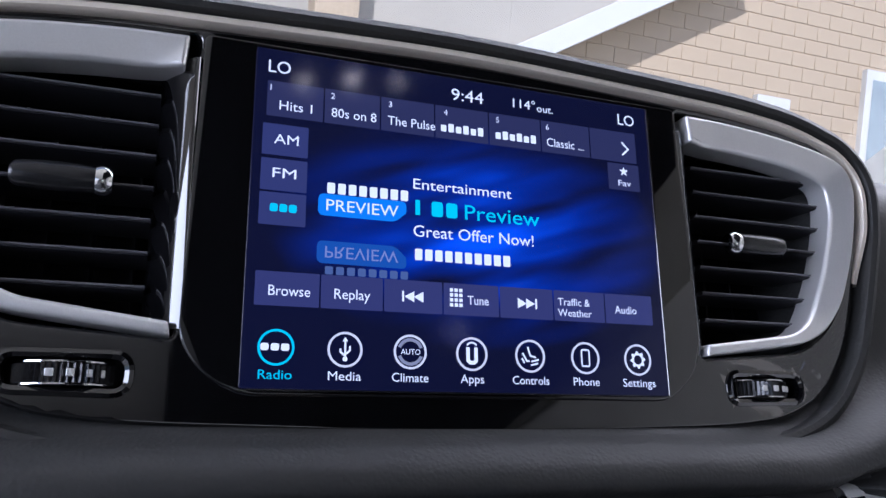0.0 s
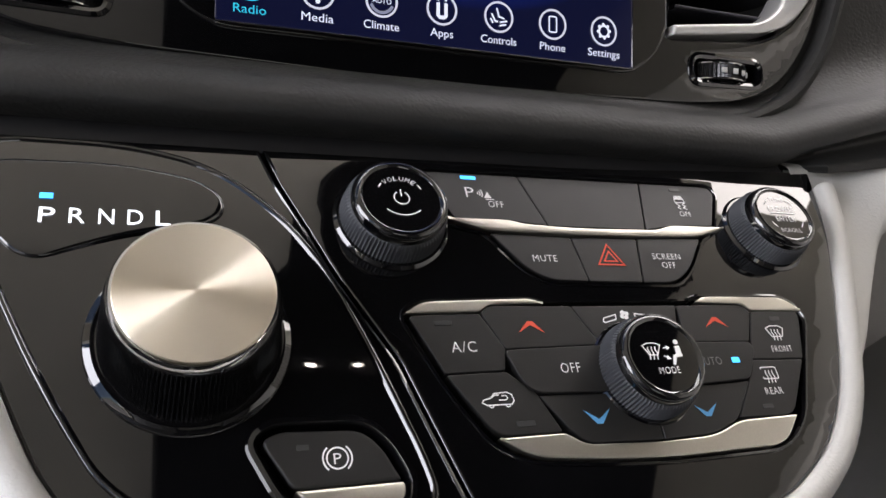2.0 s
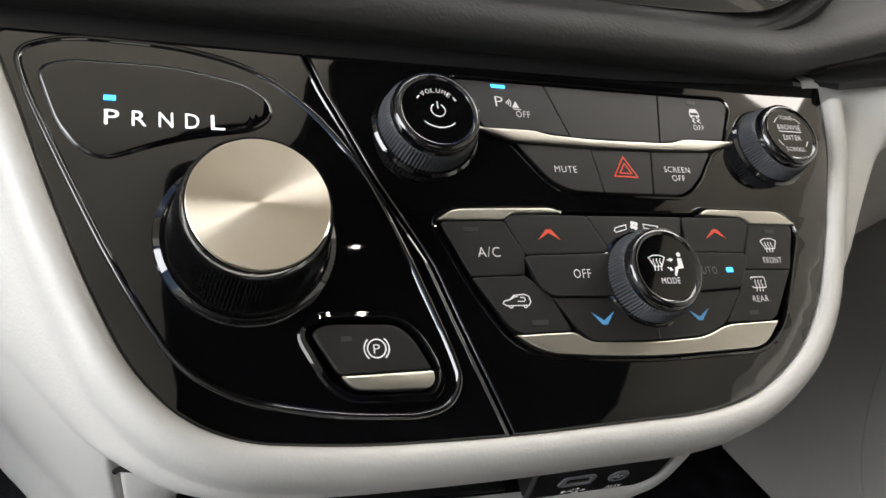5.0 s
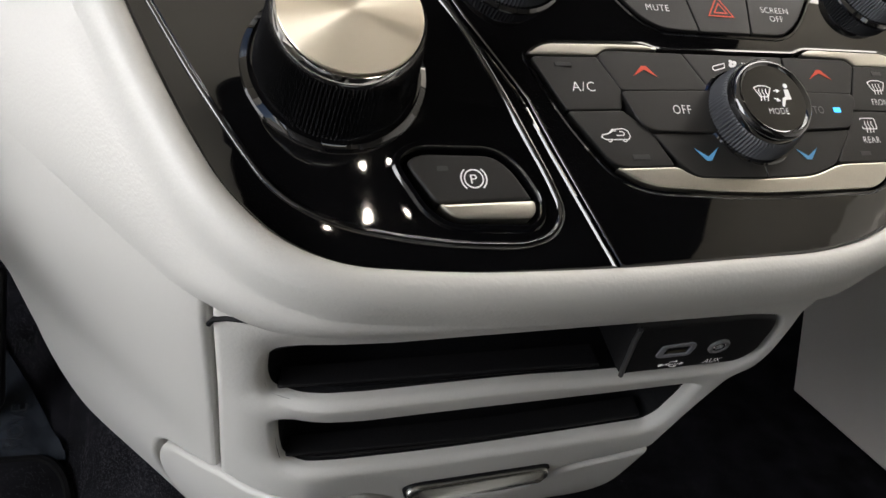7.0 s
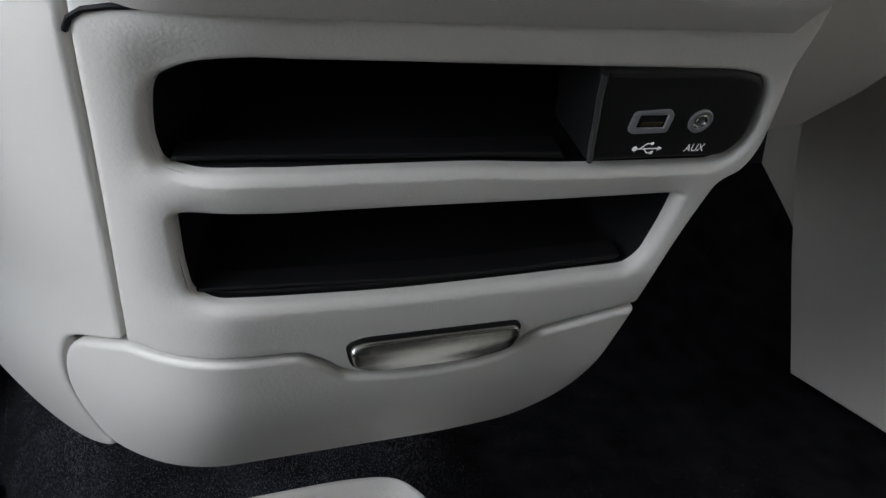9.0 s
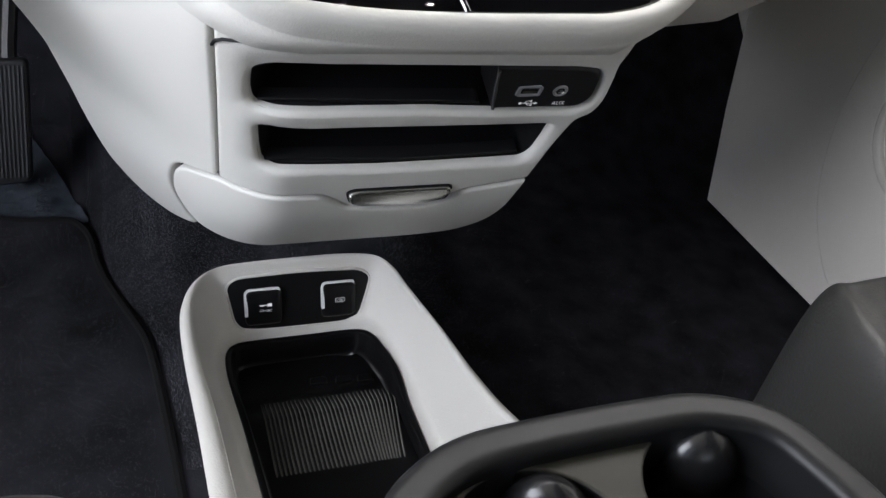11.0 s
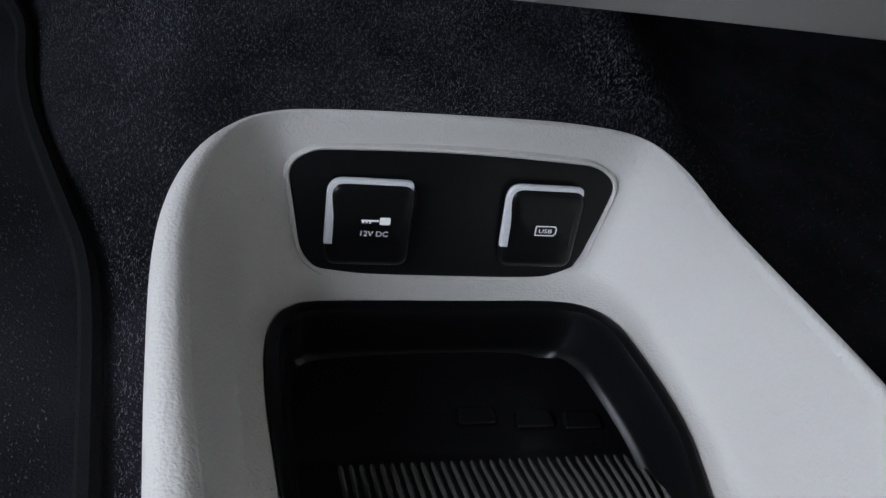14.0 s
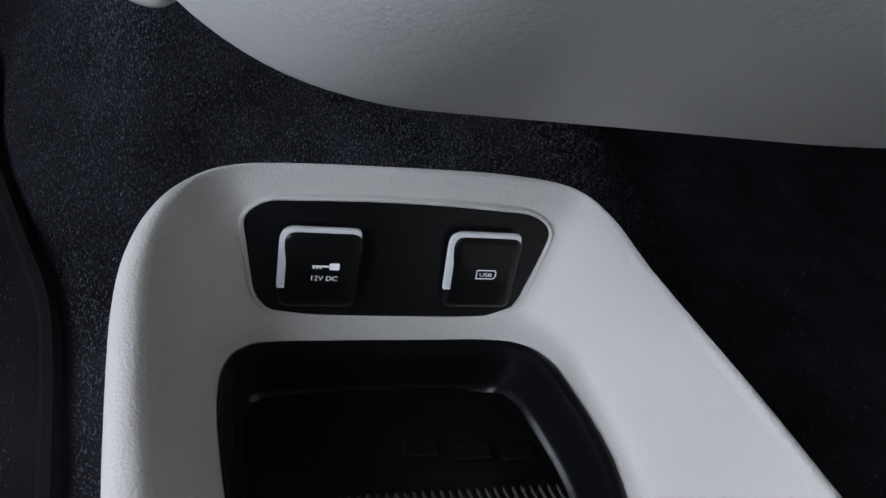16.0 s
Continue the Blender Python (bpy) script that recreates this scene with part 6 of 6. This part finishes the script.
for w in wells:
    wl = [Vector(p) for p in w]
    bm = loft([[cup_top(p.x, p.y, d) for p in wl] for d in (0.085, 0.011)])
    bm.faces.new([bm.verts.new(cup_top(p.x, p.y, 0.08)) for p in wl])
    part("well", bm, VOID, cups)
for cx, cy, ang in ((-0.034, 0.054, 62), (0.056, 0.062, 80)):
    c, sn = math.cos(radians(ang)), math.sin(radians(ang))
    rings = []
    for k in range(9):
        a = math.pi * k / 8
        ring = []
        for j in range(20):
            b = 2 * math.pi * j / 20
            lx, ly, lz = 0.020 * math.sin(a) * math.cos(b), 0.014 * math.sin(a) * math.sin(b), 0.026 * math.cos(a)
            rx, ry = cx + c * 0.030, cy + sn * 0.030
            ring.append((rx + lx * sn - ly * c, ry - lx * c - ly * sn, 0.318 + lz))
        rings.append(ring)
    bm = loft(rings)
    bmesh.ops.recalc_face_normals(bm, faces=bm.faces)
    part("spring_tab", bm, SATIN, cups)

# ---- seats ----


def seat(x0, x1, y1, z1, label):
    ob = thing("car_seat", label, "car seat", group="front seats")
    cx, w = (x0 + x1) / 2, (x1 - x0) / 2
    rings = []
    for k in range(25):
        a = -math.pi / 2 + math.pi * k / 24
        zz = z1 - 0.09 + 0.09 * math.copysign(abs(math.sin(a)) ** 0.7, math.sin(a))
        sc = abs(math.cos(a)) ** 0.32
        ring = []
        for j in range(64):
            b = 2 * math.pi * j / 64
            sx, sy = math.copysign(abs(math.cos(b)) ** 0.38, math.cos(b)), math.copysign(abs(math.sin(b)) ** 0.38, math.sin(b))
            x = cx + w * sx * (0.86 + 0.14 * sc)
            y = y1 - 0.27 + 0.27 * sy * (0.88 + 0.12 * sc)
            lift = 0.022 * smoothstep(0.55, 0.9, abs((x - cx) / w)) * (1 if k > 12 else 0) if sc > 0.2 else 0.0
            ring.append((cx + (x - cx) * (sc if k in (0, 24) else 1) if k not in (0, 24) else cx, y if k not in (0, 24) else y1 - 0.27, zz + lift))
        rings.append(ring)
    bm = loft(rings)
    bmesh.ops.remove_doubles(bm, verts=bm.verts, dist=1e-6)
    bmesh.ops.recalc_face_normals(bm, faces=bm.faces)
    part("cushion", bm, SEAT, ob)
    seam = [(cx + w * 0.80 * sx2, y1 - 0.27 + 0.232 * sy2, z1 - 0.004) for sx2, sy2 in ((math.copysign(abs(math.cos(t)) ** 0.38, math.cos(t)), math.copysign(abs(math.sin(t)) ** 0.38, math.sin(t))) for t in (2 * math.pi * j / 64 for j in range(64)))]
    part("seam", tube(seam, 0.0022, 6, True), THREAD, ob, "stitched seam")
    part("pedestal", loft([[(cx + w * 0.8 * a, y1 - 0.27 + 0.2 * b, z) for a, b in ((-1, -1), (1, -1), (1, 1), (-1, 1))] for z in (0.0, z1 - 0.14)], True, True), BLACK, ob)
    back = loft([[(cx + w * 0.93 * math.copysign(abs(math.cos(t)) ** 0.5, math.cos(t)), y1 - 0.60 - 0.3 * h + 0.07 * math.copysign(abs(math.sin(t)) ** 0.5, math.sin(t)), z1 - 0.1 + h * 0.7) for t in (2 * math.pi * j / 32 for j in range(32))] for h in (0.0, 0.15, 0.4, 0.7, 0.92, 1.0)], True, True)
    part("backrest", back, SEAT, ob)
    return ob


seat(-0.67, -0.158, 0.176, 0.285, "dark grey leather driver's seat with stitched edges")
seat(0.205, 0.565, 0.232, 0.300, "dark grey leather passenger seat with stitched edges")

# ---- door and cabin ----
DOOR = lambda a, b, d=0.0: Vector((0.606 + d, -0.085 + 0.856 * (-a + 0.085), 0.604 + 0.856 * (b - 0.604)))  # noqa: E731
door = thing("passenger_door", "beige vinyl passenger door with a speaker grille", "car door")
part("panel", sheet([(-0.862, -0.105), (1.2, -0.09), (1.2, 0.62), (-0.96, 0.62), (-0.932, 0.19), (-0.905, 0.06)], [], DOOR, 0.05, r=0.006, step=0.08), BEIGE, door)
part("lower_pad", sheet(rounded([(-0.555, -0.055, 0.05), (-0.645, 0.04, 0.06), (-0.682, 0.18, 0.08), (-0.665, 0.32, 0.08), (-0.60, 0.46, 0.05), (1.0, 0.46, 0.02), (1.0, -0.05, 0.02)], seg=7), [circle(-0.515, 0.215, 0.098, 48)], lambda a, b, d: DOOR(a, b, d - 0.012), 0.012, r=0.005, step=0.05), BEIGE, door)
part("speaker_ring", sheet(circle(-0.515, 0.215, 0.099, 48), [circle(-0.515, 0.215, 0.086, 48)], lambda a, b, d: DOOR(a, b, d - 0.015), 0.014, r=0.004), BEIGE, door)
part("speaker_grille", sheet(circle(-0.515, 0.215, 0.087, 48), [], lambda a, b, d: DOOR(a, b, d - 0.008), 0.004, r=0.001), BEIGE, door)
dots = bmesh.new()
for i in range(-14, 15):
    for j in range(-14, 15):
        a, b = 0.0058 * i + (0.0029 if j % 2 else 0), 0.0052 * j
        if a * a + b * b < 0.080 ** 2:
            dots.faces.new([dots.verts.new(DOOR(-0.515 + a + 0.0014 * math.cos(t), 0.215 + b + 0.0014 * math.sin(t), -0.0084)) for t in (0, 1.05, 2.1, 3.14, 4.19, 5.24)])
tagged(part("grille_holes", dots, VOID, door), kind="stuff")

for side, nm in ((-1, "wall_left"), (1, "wall_right")):
    wall = sheet([(-2.9, -0.05), (1.15, -0.05), (1.15, 0.70), (0.45, 1.14), (-2.9, 1.14)], [[(-0.30, 0.64), (0.62, 0.64), (0.28, 1.04), (-0.30, 1.04)] if side > 0 else [(-0.62, 0.30), (0.61, 0.30), (0.66, 0.62), (0.30, 1.04), (-0.62, 1.04)], *([[(-1.75, 0.60), (-0.74, 0.60), (-0.74, 1.04), (-1.75, 1.04)]] if side < 0 else [])], lambda a, b, d, q=side: Vector((q * (0.80 + d), a, b)), 0.06, r=0.004, flip=side > 0)
    tagged(part(nm, wall, HEADLINER), "beige cabin side with a window opening", "wall", kind="structure")
roof = loft([[(x, y, z) for x, z in ((-0.86, 1.12), (0.86, 1.12), (0.86, 1.17), (-0.86, 1.17))] for y in (-2.95, 0.42)], True, True)
bmesh.ops.recalc_face_normals(roof, faces=roof.faces)
tagged(part("ceiling", roof, HEADLINER), "beige cloth headliner", "ceiling", kind="structure")
# unseen dark panel added to darken the gloss reflections, with the reading lamps
PANELDARK = material("overhead_cloth", (0.004, 0.004, 0.0045), 0.9, bump=0.3, scale=900, spread=0.3, spec=0.1)
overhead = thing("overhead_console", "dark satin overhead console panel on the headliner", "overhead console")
part("panel", sheet(rounded([(-0.09, -1.40, 0.06), (0.74, -1.40, 0.06), (0.74, -0.60, 0.08), (0.56, -0.45, 0.08), (0.52, 0.40, 0.05), (0.07, 0.40, 0.05), (0.03, 0.185, 0.06), (-0.10, 0.185, 0.06)], seg=6), [], lambda a, b, d: Vector((a, b, 1.098 + d)), 0.024, r=0.006, step=0.1), PANELDARK, overhead)
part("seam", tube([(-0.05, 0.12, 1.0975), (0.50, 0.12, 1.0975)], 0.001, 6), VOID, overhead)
for x, y, r in ((0.064, 0.045, 0.0055), (0.014, 0.030, 0.0045), (0.114, 0.052, 0.0040), (0.40, -0.55, 0.007)):
    lamp = thing("reading_lamp", "small round lit reading lamp in the headliner", "ceiling lamp", group="reading lamps")
    at = lambda a, b, d=0.0, x=x, y=y: Vector((x + a, y + b, 1.0978 + d))  # noqa: E731
    part("ring", turned([(r + 0.004, 0.0), (r + 0.0035, 0.0035), (r + 0.001, 0.004), (r, 0.001)], at, 24), BLACK, lamp)
    part("lens", turned([(r, 0.0015), (r * 0.6, 0.003), (0.0002, 0.0035)], at, 24), DOME, lamp, "lit lens")
back = sheet([(-0.86, -0.05), (0.86, -0.05), (0.86, 1.14), (-0.86, 1.14)], [[(-0.62, 0.62), (0.62, 0.62), (0.58, 1.05), (-0.58, 1.05)]], lambda a, b, d: Vector((a, -2.92 - d, b)), 0.05, r=0.004)
tagged(part("wall_rear", back, HEADLINER), "beige tailgate lining with a window opening", "wall", kind="structure")
fire = loft([[(x, y, z) for y, z in ((1.04, -0.06), (1.10, -0.06), (1.10, 0.685), (1.04, 0.685))] for x in (-0.86, 0.86)], True, True)
bmesh.ops.recalc_face_normals(fire, faces=fire.faces)
tagged(part("firewall", fire, BLACK), "black bulkhead behind the dashboard", "wall", kind="structure")
GLASS = bpy.data.materials.new("clear_glass")
GLASS.use_nodes = True
gb = GLASS.node_tree.nodes["Principled BSDF"]
gb.inputs["Base Color"].default_value, gb.inputs["Roughness"].default_value = (0.97, 0.99, 0.98, 1), 0.0
gb.inputs["Transmission Weight"].default_value, gb.inputs["IOR"].default_value = 1.0, 1.45
pane = loft([[(x, y, z) for y, z in ((1.06, 0.69), (0.42, 1.13), (0.424, 1.134), (1.064, 0.694))] for x in (-0.82, 0.82)], True, True)
bmesh.ops.recalc_face_normals(pane, faces=pane.faces)
shield = part("windscreen", pane, GLASS, smooth=0)
shield.visible_shadow = False
tagged(shield, "clear raked windscreen", "windscreen", kind="structure")

# ---- outside ----
CONCRETE = material("forecourt_concrete", (0.42, 0.41, 0.38), 0.85, bump=0.5, scale=40, spread=0.15, stain=0.6)
PLASTER = material("pale_plaster", (0.44, 0.41, 0.35), 0.8, bump=0.2, scale=60, spread=0.05, stain=0.8)
BLOCK = material("tan_block", (0.50, 0.40, 0.28), 0.85, bump=0.5, scale=30, spread=0.16, stain=1.5)
MORTAR = material("mortar", (0.48, 0.385, 0.275), 0.9, bump=0.4, scale=90)
PAINT = material("white_paint", (0.66, 0.66, 0.64), 0.5, scale=30, spread=0.03)
bm = bmesh.new()
bm.faces.new([bm.verts.new(p) for p in ((-300, -300, -0.50), (300, -300, -0.50), (300, 300, -0.50), (-300, 300, -0.50))])
tagged(part("ground", bm, CONCRETE), "pale concrete forecourt", "ground", kind="structure")
building = thing("building", "tan block building with plaster bay, white beam and windows", "building")
WALLY = 9.0


def slab(name, x0, x1, y0, y1, z0, z1, mat, parent, label="", lean=0.0):
    b = loft([[(x + lean * k, y, z) for x, y in ((x0, y0), (x1, y0), (x1, y1), (x0, y1))] for k, z in enumerate((z0, z1))], True, True)
    bmesh.ops.bevel(b, geom=b.edges[:], offset=min(0.01, (x1 - x0) * 0.1), segments=1, affect="EDGES")
    bmesh.ops.recalc_face_normals(b, faces=b.faces)
    return part(name, b, mat, parent, label)


slab("wall", 3.6, 24.0, WALLY, WALLY + 0.3, -0.5, 9.0, MORTAR, building)
slab("plaster_bay", -24.0, 3.6, WALLY - 0.10, WALLY + 0.3, -0.5, 9.0, PLASTER, building, "pale plaster bay")
gable = loft([[(x, y, z) for x, z in ((3.58, 2.72), (7.9, 5.25), (7.9, 9.0), (3.58, 9.0))] for y in (WALLY - 0.09, WALLY + 0.1)], True, True)
bmesh.ops.recalc_face_normals(gable, faces=gable.faces)
part("plaster_gable", gable, PLASTER, building, "pale plaster gable over the beam", smooth=0)
slab("post", 1.07, 1.52, WALLY - 1.1, WALLY - 0.65, -0.5, 9.0, BLOCK, building, "tan block post")
slab("sloping_beam", 3.20, 3.75, WALLY - 0.50, WALLY - 0.12, 2.75, 4.60, PAINT, building, "white painted sloping beam", lean=3.2)
PANE = material("window_pane", (0.30, 0.36, 0.38), 0.08, scale=2, spread=0.15)
for x0, x1, z0, z1 in ((7.38, 7.95, 2.10, 2.98), (9.30, 11.2, 1.6, 3.62)):
    win = part("window", loft([[(x, y, z) for x, y in ((x0, WALLY - 0.10), (x1, WALLY - 0.10), (x1, WALLY), (x0, WALLY))] for z in (z0, z1)], True, True), PAINT, building, "white window")
    bmesh_pane = loft([[(x, WALLY - 0.106, z) for x in (x0 + 0.12, x1 - 0.12)] for z in (z0 + 0.12, z1 - 0.14)], closed=False)
    part("pane", bmesh_pane, PANE, win)
brick_mesh = None
for row in range(15):
    for col in range(18):
        x, z = 3.69 + 0.41 * col + (0.205 if row % 2 else 0.0), 2.05 + 0.205 * row
        if brick_mesh is None:
            b = loft([[(a, yy, c2) for a, yy in ((0, 0), (0.398, 0), (0.398, 0.05), (0, 0.05))] for c2 in (0, 0.194)], True, True)
            bmesh.ops.bevel(b, geom=b.edges[:], offset=0.006, segments=1, affect="EDGES")
            bmesh.ops.recalc_face_normals(b, faces=b.faces)
            ob = part("block", b, BLOCK, building)
            brick_mesh = ob.data
        else:
            ob = new("block", brick_mesh)
            ob.parent = building
        ob.location = (x, WALLY - 0.010, z)

# ---- hedge beside the car ----
hedge = thing("hedge", "dense dark green clipped hedge beside the forecourt", "hedge")
LEAF = material("hedge_leaf", (0.035, 0.07, 0.022), 0.55, scale=6, spread=0.5, stain=1.2)
rng = np.random.default_rng(11)
count = 30000
centre = np.stack([rng.uniform(2.3, 3.3, count), rng.uniform(-4.5, 1.6, count), -0.45 + 2.9 * rng.uniform(0, 1, count) ** 0.8], 1)
centre[:, 2] += 0.25 * np.sin(centre[:, 1] * 2.1) + 0.12 * np.sin(centre[:, 1] * 5.3)
centre[:, 2] = np.maximum(centre[:, 2], -0.45)
one, two = rng.normal(size=(count, 3)), rng.normal(size=(count, 3))
one /= np.linalg.norm(one, axis=1)[:, None]
two -= one * np.sum(one * two, axis=1)[:, None]
two /= np.linalg.norm(two, axis=1)[:, None]
long, wide = one * 0.075, two * 0.04
verts = np.stack([centre - long, centre + wide, centre + long, centre - wide], 1).reshape(-1, 3)
me = bpy.data.meshes.new("leaves")
me.from_pydata(verts.tolist(), [], np.arange(4 * count).reshape(-1, 4).tolist())
me.materials.append(LEAF)
leaves = new("leaves", me)
leaves.parent = hedge
tagged(leaves, kind="stuff")
for k in range(9):
    y = -4.3 + 0.65 * k
    part("stem", tube([(2.8, y, -0.5), (2.82, y + 0.05, 0.2), (2.76, y + 0.12, 1.0), (2.8, y + 0.1, 1.7)], 0.03, 7), material("hedge_bark", (0.10, 0.07, 0.045), 0.9, bump=0.5, scale=60) if k == 0 else bpy.data.materials["hedge_bark"], hedge)
